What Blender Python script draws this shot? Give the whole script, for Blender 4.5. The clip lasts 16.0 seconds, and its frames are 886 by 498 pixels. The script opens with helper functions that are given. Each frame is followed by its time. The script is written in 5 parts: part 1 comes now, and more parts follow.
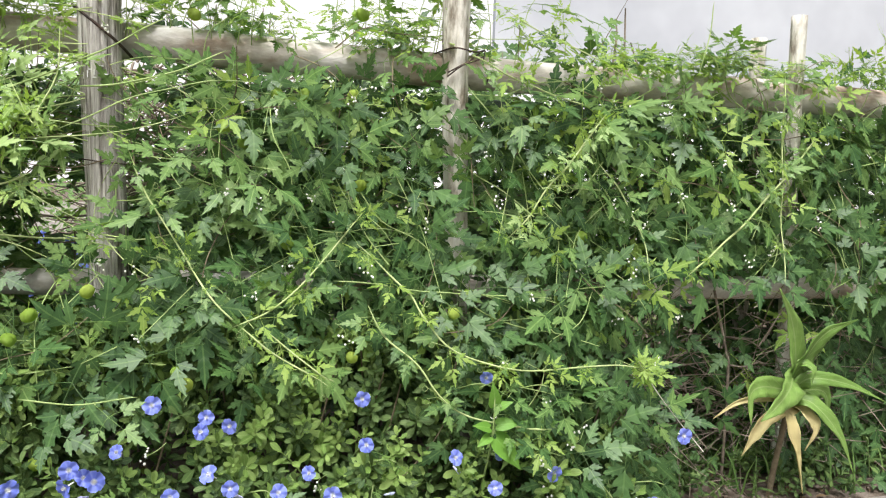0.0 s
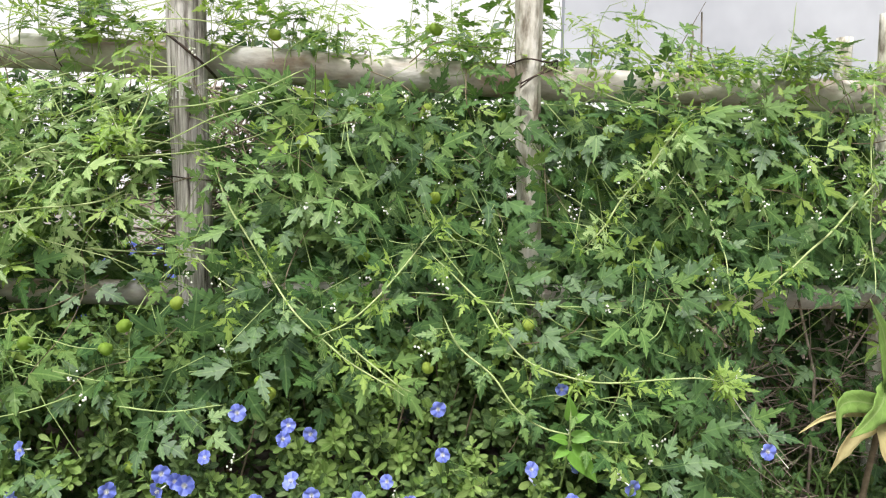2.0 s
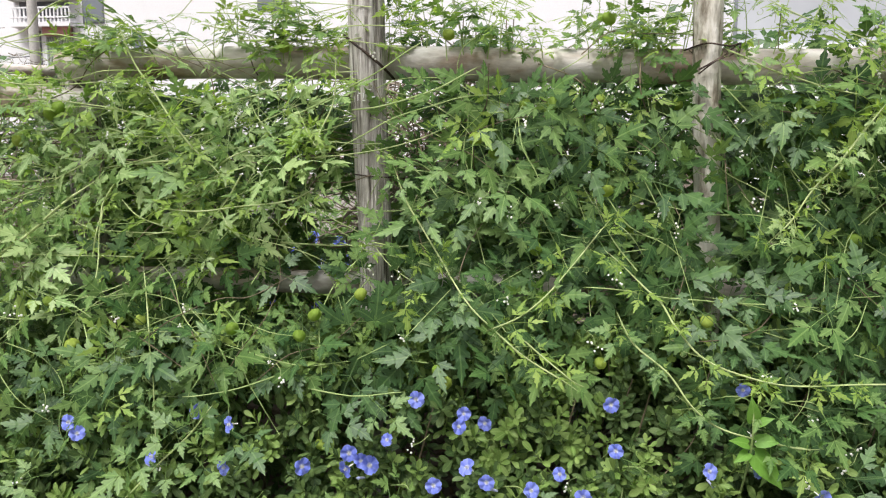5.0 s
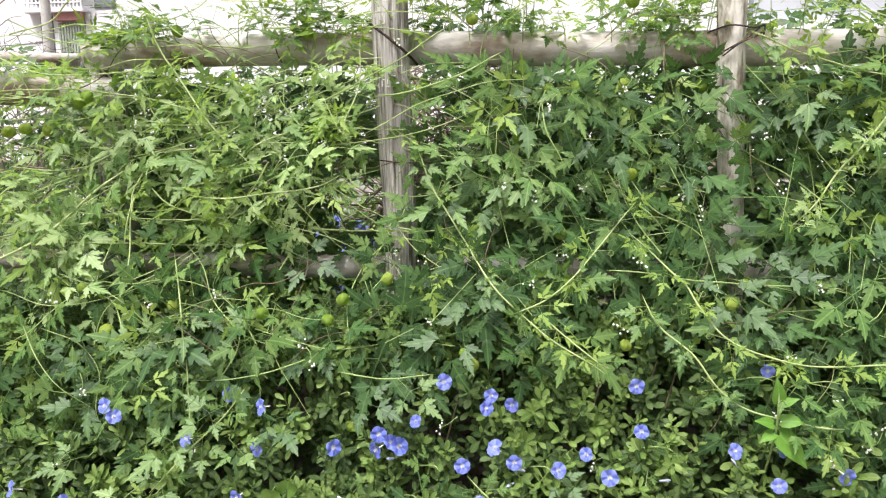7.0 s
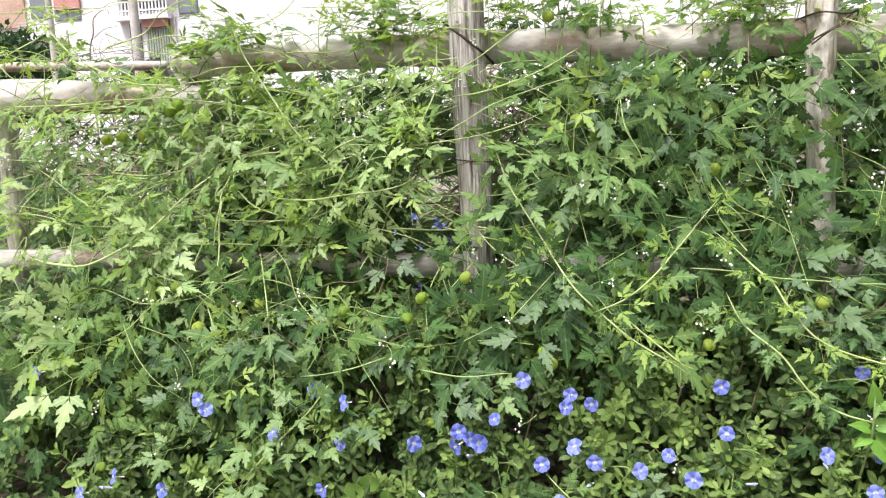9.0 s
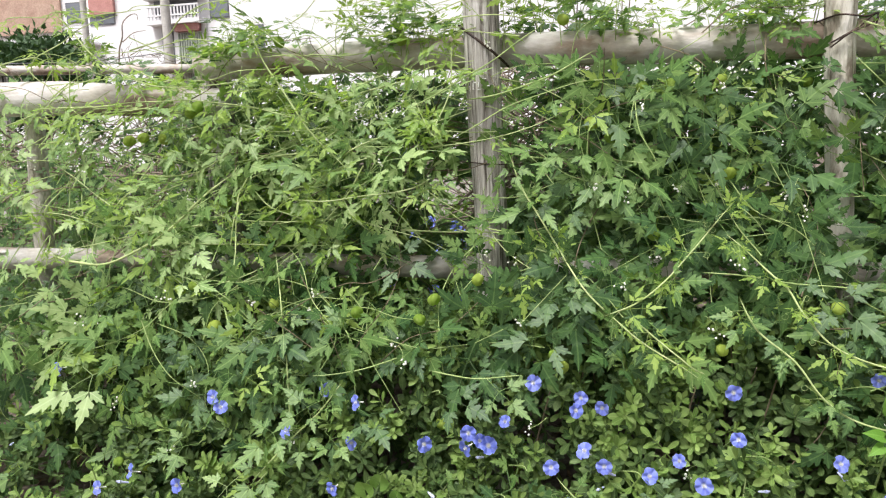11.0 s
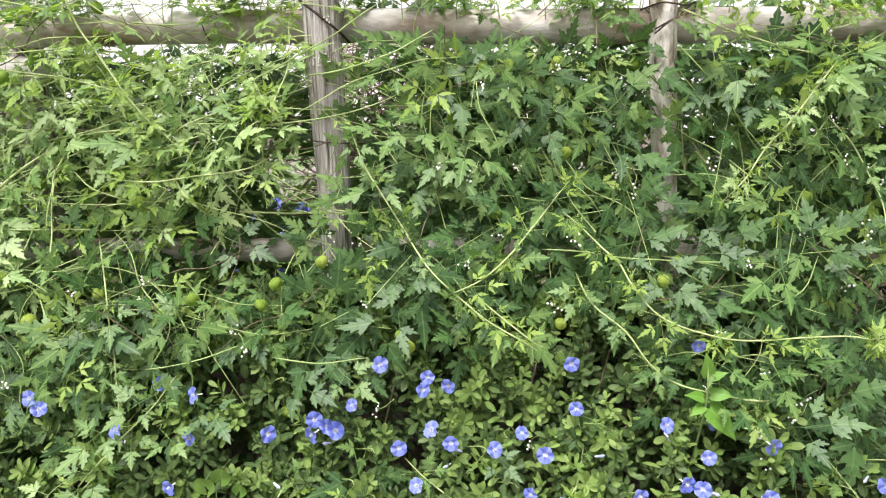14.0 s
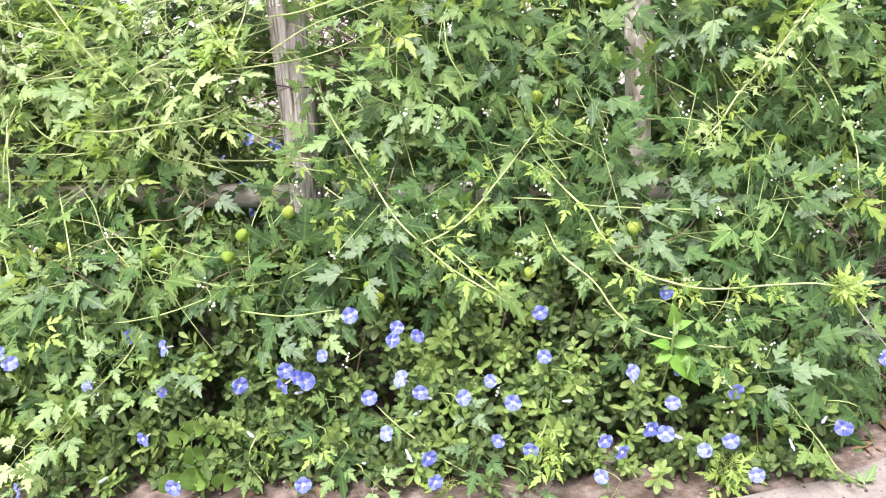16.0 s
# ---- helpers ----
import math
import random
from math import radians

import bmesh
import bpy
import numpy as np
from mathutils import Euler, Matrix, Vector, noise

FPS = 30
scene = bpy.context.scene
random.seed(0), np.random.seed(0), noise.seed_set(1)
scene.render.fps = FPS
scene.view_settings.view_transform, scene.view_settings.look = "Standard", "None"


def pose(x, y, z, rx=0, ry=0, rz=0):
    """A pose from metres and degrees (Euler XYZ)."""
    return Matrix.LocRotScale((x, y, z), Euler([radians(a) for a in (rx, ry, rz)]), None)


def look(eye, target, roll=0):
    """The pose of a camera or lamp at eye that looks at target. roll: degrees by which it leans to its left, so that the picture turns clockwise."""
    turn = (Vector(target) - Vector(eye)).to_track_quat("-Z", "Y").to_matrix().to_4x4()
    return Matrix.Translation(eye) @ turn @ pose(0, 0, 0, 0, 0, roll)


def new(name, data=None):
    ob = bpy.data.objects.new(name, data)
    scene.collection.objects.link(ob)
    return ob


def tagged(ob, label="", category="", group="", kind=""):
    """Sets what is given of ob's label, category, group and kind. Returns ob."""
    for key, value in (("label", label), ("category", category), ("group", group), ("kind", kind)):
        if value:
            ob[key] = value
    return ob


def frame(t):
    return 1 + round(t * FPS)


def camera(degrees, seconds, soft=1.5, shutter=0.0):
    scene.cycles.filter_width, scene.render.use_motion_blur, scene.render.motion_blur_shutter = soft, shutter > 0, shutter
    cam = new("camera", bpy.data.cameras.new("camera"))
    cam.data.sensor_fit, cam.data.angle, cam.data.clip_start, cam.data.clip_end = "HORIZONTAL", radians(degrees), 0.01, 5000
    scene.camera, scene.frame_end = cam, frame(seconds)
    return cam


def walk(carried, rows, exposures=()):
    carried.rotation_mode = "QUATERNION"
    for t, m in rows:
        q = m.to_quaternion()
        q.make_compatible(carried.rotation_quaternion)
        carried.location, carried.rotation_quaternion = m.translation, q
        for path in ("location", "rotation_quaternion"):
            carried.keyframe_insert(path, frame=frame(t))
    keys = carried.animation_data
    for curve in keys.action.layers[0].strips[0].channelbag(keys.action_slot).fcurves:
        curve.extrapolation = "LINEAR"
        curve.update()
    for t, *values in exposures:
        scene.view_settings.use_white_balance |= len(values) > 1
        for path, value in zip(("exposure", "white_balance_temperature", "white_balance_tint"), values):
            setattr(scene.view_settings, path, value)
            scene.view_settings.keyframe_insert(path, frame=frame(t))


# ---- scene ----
cam = camera(62.3, 16.0, soft=1.2)
PATH = [
    (0, (0.003, -1.406, 0.624), (0.476, 0.529, 0.44), 1.8),
    (0.5, (0.003, -1.407, 0.626), (0.449, 0.534, 0.447), 1.6),
    (1, (0.0, -1.408, 0.63), (0.408, 0.542, 0.453), 1.4),
    (1.5, (-0.001, -1.412, 0.632), (0.35, 0.55, 0.459), 1.2),
    (2, (-0.008, -1.412, 0.638), (0.281, 0.559, 0.459), 1.0),
    (2.5, (-0.013, -1.414, 0.644), (0.195, 0.567, 0.456), 0.8),
    (3, (-0.009, -1.415, 0.656), (0.103, 0.571, 0.449), 0.5),
    (3.5, (0.002, -1.418, 0.656), (0.008, 0.571, 0.448), 0.2),
    (4, (-0.025, -1.419, 0.658), (-0.07, 0.569, 0.446), 0.2),
    (4.5, (-0.031, -1.424, 0.659), (-0.135, 0.562, 0.44), 0.1),
    (4.7, (-0.03, -1.424, 0.661), (-0.156, 0.559, 0.435), 0.0),
    (7, (-0.052, -1.44, 0.671), (-0.228, 0.532, 0.385), -0.9),
    (7.5, (-0.054, -1.441, 0.676), (-0.263, 0.525, 0.379), -1.2),
    (8, (-0.055, -1.443, 0.679), (-0.315, 0.517, 0.378), -1.6),
    (8.5, (-0.056, -1.446, 0.683), (-0.375, 0.504, 0.379), -2.0),
    (9, (-0.057, -1.448, 0.681), (-0.433, 0.494, 0.384), -2.2),
    (9.2, (-0.056, -1.448, 0.68), (-0.457, 0.489, 0.386), -2.3),
    (10.2, (-0.046, -1.45, 0.679), (-0.52, 0.468, 0.392), -2.1),
    (11.3, (-0.031, -1.449, 0.677), (-0.429, 0.491, 0.396), -1.7),
    (11.5, (-0.042, -1.452, 0.675), (-0.392, 0.498, 0.395), -1.5),
    (12, (-0.058, -1.45, 0.685), (-0.305, 0.512, 0.389), -1.2),
    (12.5, (-0.045, -1.443, 0.68), (-0.232, 0.526, 0.384), -1.2),
    (13, (-0.038, -1.437, 0.674), (-0.168, 0.536, 0.373), -1.1),
    (13.5, (-0.023, -1.431, 0.672), (-0.117, 0.542, 0.354), -1.2),
    (14, (-0.015, -1.425, 0.671), (-0.075, 0.545, 0.328), -1.3),
    (14.5, (0.001, -1.418, 0.676), (-0.047, 0.545, 0.293), -1.5),
    (15, (0.02, -1.411, 0.683), (-0.032, 0.541, 0.249), -1.8),
    (15.5, (0.027, -1.408, 0.682), (-0.023, 0.535, 0.21), -2.0),
    (16, (0.02, -1.398, 0.725), (-0.015, 0.518, 0.153), -1.8),
]
walk(cam, [(t, look(eye, target, roll)) for t, eye, target, roll in PATH],
     exposures=[(0, 0.82, 6500, 11), (3.5, 0.59, 6500, 11), (4.7, 0.48, 6500, 12), (7, 0.84, 6500, 15), (9, 0.94, 6500, 16), (11.5, 0.62, 6500, 13), (12.5, 0.62, 6500, 13), (13.5, 0.80, 6500, 15), (14.5, 1.12, 6500, 18), (15.3, 1.34, 6450, 23), (16, 1.50, 6400, 26)])

# ---- world, sun, exposure ----
world = bpy.data.worlds.new("overcast_sky")
scene.world = world
world.use_nodes = True
wn = world.node_tree.nodes
sky = wn.new("ShaderNodeTexSky")
sky.sky_type, sky.sun_disc = "NISHITA", False
sky.sun_elevation, sky.sun_rotation = radians(63.8), radians(206.6)
sky.air_density, sky.dust_density, sky.ozone_density = 1.0, 6.0, 0.6
wn["Background"].inputs["Strength"].default_value = 0.088
# cloud veil: the sky's own light with most of its colour taken out
veil = wn.new("ShaderNodeHueSaturation")
veil.inputs["Saturation"].default_value = 0.25
world.node_tree.links.new(sky.outputs["Color"], veil.inputs["Color"])
world.node_tree.links.new(veil.outputs["Color"], wn["Background"].inputs["Color"])
sun_data = bpy.data.lights.new("sun", "SUN")
sun_data.energy, sun_data.angle, sun_data.color = 3.3, radians(24), (1.0, 0.98, 0.95)
sun = new("sun", sun_data)
sun.matrix_world = look((-1.1, -2.2, 5.5), (0, 0, 0.5))

RNG = np.random.default_rng(7)


# ---- materials ----
def mat_nodes(name):
    m = bpy.data.materials.new(name)
    m.use_nodes = True
    nt = m.node_tree
    return m, nt, nt.nodes["Principled BSDF"], nt.nodes["Material Output"]


def ramp(nt, fac, stops):
    r = nt.nodes.new("ShaderNodeValToRGB")
    while len(r.color_ramp.elements) < len(stops):
        r.color_ramp.elements.new(0.5)
    for e, (p, c) in zip(r.color_ramp.elements, stops):
        e.position, e.color = p, (*c, 1)
    nt.links.new(fac, r.inputs["Fac"])
    return r.outputs["Color"]


def mixed(nt, fac, a, b, mode="MIX"):
    n = nt.nodes.new("ShaderNodeMix")
    n.data_type, n.blend_type = "RGBA", mode
    for sock, v in ((n.inputs[0], fac), (n.inputs[6], a), (n.inputs[7], b)):
        if isinstance(v, bpy.types.NodeSocket):
            nt.links.new(v, sock)
        elif isinstance(v, (int, float)):
            sock.default_value = v
        else:
            sock.default_value = (*v, 1)
    return n.outputs[2]


def maths(nt, op, a, b=0.0):
    n = nt.nodes.new("ShaderNodeMath")
    n.operation = op
    for sock, v in ((n.inputs[0], a), (n.inputs[1], b)):
        if isinstance(v, bpy.types.NodeSocket):
            nt.links.new(v, sock)
        else:
            sock.default_value = v
    return n.outputs[0]


def noise_tex(nt, scale, detail=4.0, stretch=None, rough=0.6):
    co = nt.nodes.new("ShaderNodeTexCoord").outputs["Object"]
    if stretch:
        mp = nt.nodes.new("ShaderNodeMapping")
        mp.inputs["Scale"].default_value = stretch
        nt.links.new(co, mp.inputs["Vector"])
        co = mp.outputs["Vector"]
    n = nt.nodes.new("ShaderNodeTexNoise")
    n.inputs["Scale"].default_value, n.inputs["Detail"].default_value, n.inputs["Roughness"].default_value = scale, detail, rough
    nt.links.new(co, n.inputs["Vector"])
    return n.outputs["Fac"]


def bumped(nt, bsdf, height, strength, distance=0.002):
    b = nt.nodes.new("ShaderNodeBump")
    b.inputs["Strength"].default_value, b.inputs["Distance"].default_value = strength, distance
    nt.links.new(height, b.inputs["Height"])
    nt.links.new(b.outputs["Normal"], bsdf.inputs["Normal"])


def leaf_material(name, dark, light, vein, trans=0.35, rough=0.5, spec=0.35, blotch=None):
    """Leaf blade: two greens mixed leaf by leaf, paler veins along the blade, thin and translucent."""
    m, nt, bsdf, out = mat_nodes(name)
    oi = nt.nodes.new("ShaderNodeObjectInfo").outputs["Random"]
    gi = nt.nodes.new("ShaderNodeNewGeometry").outputs["Random Per Island"]
    r = maths(nt, "FRACT", maths(nt, "ADD", maths(nt, "MULTIPLY", oi, 1.7), maths(nt, "MULTIPLY", gi, 1.0)))
    col = mixed(nt, r, dark, light)
    col = mixed(nt, ramp(nt, noise_tex(nt, 55, 3), [(0.35, (0, 0, 0)), (0.75, (0.5, 0.5, 0.5))]), col, tuple(0.72 * c for c in dark))
    if blotch:
        col = mixed(nt, ramp(nt, noise_tex(nt, 18, 2), [(0.62, (0, 0, 0)), (0.72, (0.8, 0.8, 0.8))]), col, blotch)
    uv = nt.nodes.new("ShaderNodeUVMap")
    uv.uv_map = "UVMap"
    sep = nt.nodes.new("ShaderNodeSeparateXYZ")
    nt.links.new(uv.outputs["UV"], sep.inputs["Vector"])
    across = maths(nt, "ABSOLUTE", sep.outputs["X"])
    mid = maths(nt, "LESS_THAN", across, 0.035)
    side = maths(nt, "LESS_THAN", maths(nt, "FRACT", maths(nt, "SUBTRACT", maths(nt, "MULTIPLY", sep.outputs["Y"], 6.0), maths(nt, "MULTIPLY", across, 3.0))), 0.10)
    veins = maths(nt, "MAXIMUM", mid, maths(nt, "MULTIPLY", side, 0.45))
    col = mixed(nt, maths(nt, "MULTIPLY", veins, 0.55), col, vein)
    nt.links.new(col, bsdf.inputs["Base Color"])
    bsdf.inputs["Roughness"].default_value = rough
    bsdf.inputs["Specular IOR Level"].default_value = spec
    h = maths(nt, "ADD", maths(nt, "MULTIPLY", veins, -0.6), noise_tex(nt, 180, 3))
    bumped(nt, bsdf, h, 0.35, 0.0012)
    tr = nt.nodes.new("ShaderNodeBsdfTranslucent")
    nt.links.new(mixed(nt, 1.0, col, (1.12, 1.2, 0.55), "MULTIPLY"), tr.inputs["Color"])
    mx = nt.nodes.new("ShaderNodeMixShader")
    mx.inputs[0].default_value = trans
    nt.links.new(bsdf.outputs[0], mx.inputs[1])
    nt.links.new(tr.outputs[0], mx.inputs[2])
    nt.links.new(mx.outputs[0], out.inputs["Surface"])
    return m


def plain_material(name, stops, scale, rough=0.8, bump=0.3, dist=0.002, stretch=None, spec=0.3, metal=0.0, fine=None):
    """Surface whose colour runs through the stops by noise, with a finer grain over it."""
    m, nt, bsdf, out = mat_nodes(name)
    big = noise_tex(nt, scale, 5, stretch)
    col = ramp(nt, big, stops)
    small = noise_tex(nt, (fine or scale * 7), 4, stretch)
    col = mixed(nt, 0.35, col, ramp(nt, small, [(0.3, (0.25, 0.25, 0.25)), (0.7, (0.75, 0.75, 0.75))]), "OVERLAY")
    nt.links.new(col, bsdf.inputs["Base Color"])
    bsdf.inputs["Roughness"].default_value, bsdf.inputs["Specular IOR Level"].default_value = rough, spec
    bsdf.inputs["Metallic"].default_value = metal
    if bump:
        bumped(nt, bsdf, maths(nt, "ADD", big, small), bump, dist)
    return m


M = {}
# mature green; in the inner vine layer it also stands in for shade
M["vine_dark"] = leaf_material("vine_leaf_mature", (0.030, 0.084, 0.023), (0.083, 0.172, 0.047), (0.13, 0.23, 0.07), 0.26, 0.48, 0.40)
# fresh green; behind the fence it also stands in for backlight
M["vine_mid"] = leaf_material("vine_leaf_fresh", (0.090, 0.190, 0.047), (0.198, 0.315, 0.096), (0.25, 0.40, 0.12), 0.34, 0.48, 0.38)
M["vine_young"] = leaf_material("vine_leaf_young", (0.205, 0.345, 0.053), (0.355, 0.49, 0.122), (0.38, 0.51, 0.14), 0.45, 0.5, 0.35)
# pale leaf; at the upper left its colour includes the strong light there
M["vine_pale"] = leaf_material("vine_leaf_pale_lit", (0.205, 0.345, 0.11), (0.405, 0.535, 0.225), (0.45, 0.56, 0.28), 0.34, 0.5, 0.4)
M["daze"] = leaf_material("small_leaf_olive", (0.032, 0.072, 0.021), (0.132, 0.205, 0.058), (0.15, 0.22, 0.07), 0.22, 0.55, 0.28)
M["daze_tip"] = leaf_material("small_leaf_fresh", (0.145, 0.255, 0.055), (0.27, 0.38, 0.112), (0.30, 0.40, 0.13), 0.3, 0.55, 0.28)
M["broad"] = leaf_material("broad_leaf", (0.12, 0.29, 0.035), (0.18, 0.37, 0.06), (0.22, 0.41, 0.09), 0.35, 0.5, 0.3)
M["round"] = leaf_material("round_leaf", (0.12, 0.25, 0.045), (0.20, 0.35, 0.07), (0.28, 0.4, 0.13), 0.3, 0.45, 0.4)
M["strap"] = leaf_material("strap_leaf", (0.15, 0.275, 0.055), (0.24, 0.385, 0.095), (0.36, 0.46, 0.2), 0.35, 0.45, 0.4)
M["strap_dry"] = leaf_material("strap_leaf_withered", (0.50, 0.43, 0.20), (0.66, 0.59, 0.31), (0.5, 0.4, 0.2), 0.25, 0.75, 0.2, (0.24, 0.15, 0.06))
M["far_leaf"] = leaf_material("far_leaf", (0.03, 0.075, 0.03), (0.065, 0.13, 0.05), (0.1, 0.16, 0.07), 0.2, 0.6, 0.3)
M["dead_leaf"] = leaf_material("dead_leaf", (0.12, 0.075, 0.04), (0.26, 0.19, 0.11), (0.2, 0.14, 0.08), 0.1, 0.8, 0.2)
M["stem"] = plain_material("green_stem", [(0.3, (0.20, 0.30, 0.09)), (0.7, (0.38, 0.48, 0.19))], 30, 0.55, 0.2, 0.001)
M["stem_pale"] = plain_material("pale_green_stem", [(0.3, (0.30, 0.39, 0.14)), (0.7, (0.47, 0.55, 0.26))], 30, 0.55, 0.2, 0.001)
M["stem_old"] = plain_material("brown_stem", [(0.3, (0.10, 0.075, 0.045)), (0.7, (0.24, 0.20, 0.13))], 40, 0.8, 0.4, 0.001)
M["twig"] = plain_material("dry_twig", [(0.3, (0.13, 0.10, 0.075)), (0.7, (0.34, 0.29, 0.23))], 30, 0.85, 0.4, 0.001)
M["string"] = plain_material("pale_string", [(0.3, (0.45, 0.42, 0.35)), (0.7, (0.62, 0.6, 0.52))], 60, 0.8, 0.2, 0.0005)
M["rail"] = plain_material("weathered_rail_wood", [(0.33, (0.19, 0.135, 0.10)), (0.41, (0.36, 0.29, 0.235)), (0.48, (0.48, 0.44, 0.395)), (0.60, (0.62, 0.60, 0.57))], 11, 0.85, 0.7, 0.003, (0.45, 1, 1), 0.2, fine=110)
M["post"] = plain_material("grey_cracked_post_wood", [(0.34, (0.075, 0.065, 0.055)), (0.42, (0.27, 0.25, 0.225)), (0.50, (0.44, 0.42, 0.385)), (0.62, (0.64, 0.62, 0.585))], 150, 0.9, 1.0, 0.005, (1, 1, 0.055), 0.15, fine=420)
M["post_pale"] = plain_material("pale_barked_post_wood", [(0.35, (0.20, 0.175, 0.135)), (0.44, (0.42, 0.395, 0.33)), (0.52, (0.58, 0.56, 0.49)), (0.63, (0.72, 0.70, 0.63))], 45, 0.9, 0.9, 0.004, (1, 1, 0.28), 0.15, fine=240)
M["wire"] = plain_material("rusty_wire", [(0.3, (0.025, 0.02, 0.018)), (0.7, (0.09, 0.06, 0.045))], 60, 0.6, 0.2, 0.0005, None, 0.4, 0.6)
M["soil"] = plain_material("dry_soil", [(0.36, (0.065, 0.048, 0.036)), (0.5, (0.125, 0.10, 0.08)), (0.64, (0.21, 0.178, 0.148))], 24, 0.95, 0.6, 0.006, None, 0.1, fine=240)
M["concrete"] = plain_material("worn_concrete", [(0.3, (0.17, 0.155, 0.135)), (0.7, (0.29, 0.268, 0.238))], 6, 0.9, 0.5, 0.003, None, 0.2, fine=150)
M["white_wall"] = plain_material("white_plaster", [(0.3, (0.81, 0.81, 0.83)), (0.7, (0.86, 0.86, 0.88))], 0.7, 0.9, 0.1, 0.004, None, 0.2, fine=15)
M["grey_wall"] = plain_material("light_grey_render", [(0.3, (0.455, 0.478, 0.518)), (0.7, (0.468, 0.491, 0.531))], 0.25, 0.9, 0.0, 0.002, None, 0.2, fine=0.4)
M["brick_wall"] = plain_material("salmon_wall", [(0.3, (0.42, 0.28, 0.22)), (0.7, (0.55, 0.40, 0.32))], 2.0, 0.9, 0.2, 0.004, None, 0.2)
M["dark_trim"] = plain_material("dark_frame", [(0.3, (0.12, 0.125, 0.14)), (0.7, (0.19, 0.195, 0.21))], 3, 0.5, 0.1, 0.002)
M["red_paint"] = plain_material("faded_red_paint", [(0.3, (0.46, 0.22, 0.20)), (0.7, (0.55, 0.29, 0.26))], 3, 0.6, 0.1, 0.002)
M["gate_paint"] = plain_material("dull_green_gate_paint", [(0.3, (0.28, 0.33, 0.27)), (0.7, (0.40, 0.45, 0.38))], 5, 0.6, 0.1, 0.002)
M["pole"] = plain_material("concrete_pole", [(0.3, (0.42, 0.41, 0.39)), (0.7, (0.56, 0.55, 0.52))], 5, 0.85, 0.2, 0.003)
M["bud"] = plain_material("pale_blue_petal", [(0.3, (0.42, 0.46, 0.80)), (0.7, (0.66, 0.69, 0.86))], 120, 0.6, 0.1, 0.0005)
M["white_petal"] = plain_material("white_petal", [(0.3, (0.75, 0.76, 0.68)), (0.7, (0.86, 0.86, 0.8))], 80, 0.6, 0.0)


def glass_material():
    m, nt, bsdf, out = mat_nodes("window_glass")
    bsdf.inputs["Base Color"].default_value = (0.20, 0.22, 0.25, 1)
    bsdf.inputs["Roughness"].default_value = 0.08
    bsdf.inputs["Specular IOR Level"].default_value = 0.6
    return m


def petal_material(name, inner, outer, edge):
    """Blue petal: paler star along the folds towards the throat, thin enough to glow."""
    m, nt, bsdf, out = mat_nodes(name)
    uv = nt.nodes.new("ShaderNodeUVMap")
    uv.uv_map = "UVMap"
    sep = nt.nodes.new("ShaderNodeSeparateXYZ")
    nt.links.new(uv.outputs["UV"], sep.inputs["Vector"])
    col = ramp(nt, sep.outputs["Y"], [(0.0, (0.85, 0.86, 0.9)), (0.14, (0.7, 0.74, 0.9)), (0.30, inner), (0.8, outer), (1.0, edge)])
    ray = maths(nt, "MULTIPLY", maths(nt, "POWER", sep.outputs["X"], 6.0), 0.55)
    col = mixed(nt, ray, col, (0.36, 0.43, 0.90))
    oi = nt.nodes.new("ShaderNodeObjectInfo").outputs["Random"]
    col = mixed(nt, maths(nt, "MULTIPLY", oi, 0.3), col, (0.30, 0.34, 0.80))
    nt.links.new(col, bsdf.inputs["Base Color"])
    bsdf.inputs["Roughness"].default_value = 0.6
    bumped(nt, bsdf, noise_tex(nt, 220, 3), 0.25, 0.001)
    tr = nt.nodes.new("ShaderNodeBsdfTranslucent")
    nt.links.new(col, tr.inputs["Color"])
    mx = nt.nodes.new("ShaderNodeMixShader")
    mx.inputs[0].default_value = 0.3
    nt.links.new(bsdf.outputs[0], mx.inputs[1])
    nt.links.new(tr.outputs[0], mx.inputs[2])
    nt.links.new(mx.outputs[0], out.inputs["Surface"])
    return m


def fruit_material():
    m, nt, bsdf, out = mat_nodes("papery_green_capsule")
    oi = nt.nodes.new("ShaderNodeObjectInfo").outputs["Random"]
    col = mixed(nt, oi, (0.22, 0.37, 0.05), (0.38, 0.49, 0.09))
    col = mixed(nt, ramp(nt, noise_tex(nt, 90, 4), [(0.4, (0, 0, 0)), (0.8, (0.5, 0.5, 0.5))]), col, (0.36, 0.46, 0.14))
    nt.links.new(col, bsdf.inputs["Base Color"])
    bsdf.inputs["Roughness"].default_value = 0.7
    bsdf.inputs["Specular IOR Level"].default_value = 0.2
    bumped(nt, bsdf, noise_tex(nt, 230, 4), 0.7, 0.0015)
    tr = nt.nodes.new("ShaderNodeBsdfTranslucent")
    nt.links.new(col, tr.inputs["Color"])
    mx = nt.nodes.new("ShaderNodeMixShader")
    mx.inputs[0].default_value = 0.5
    nt.links.new(bsdf.outputs[0], mx.inputs[1])
    nt.links.new(tr.outputs[0], mx.inputs[2])
    nt.links.new(mx.outputs[0], out.inputs["Surface"])
    return m


M["glass"] = glass_material()
M["petal"] = petal_material("blue_petal", (0.17, 0.23, 0.78), (0.15, 0.21, 0.76), (0.24, 0.31, 0.84))
M["fruit"] = fruit_material()


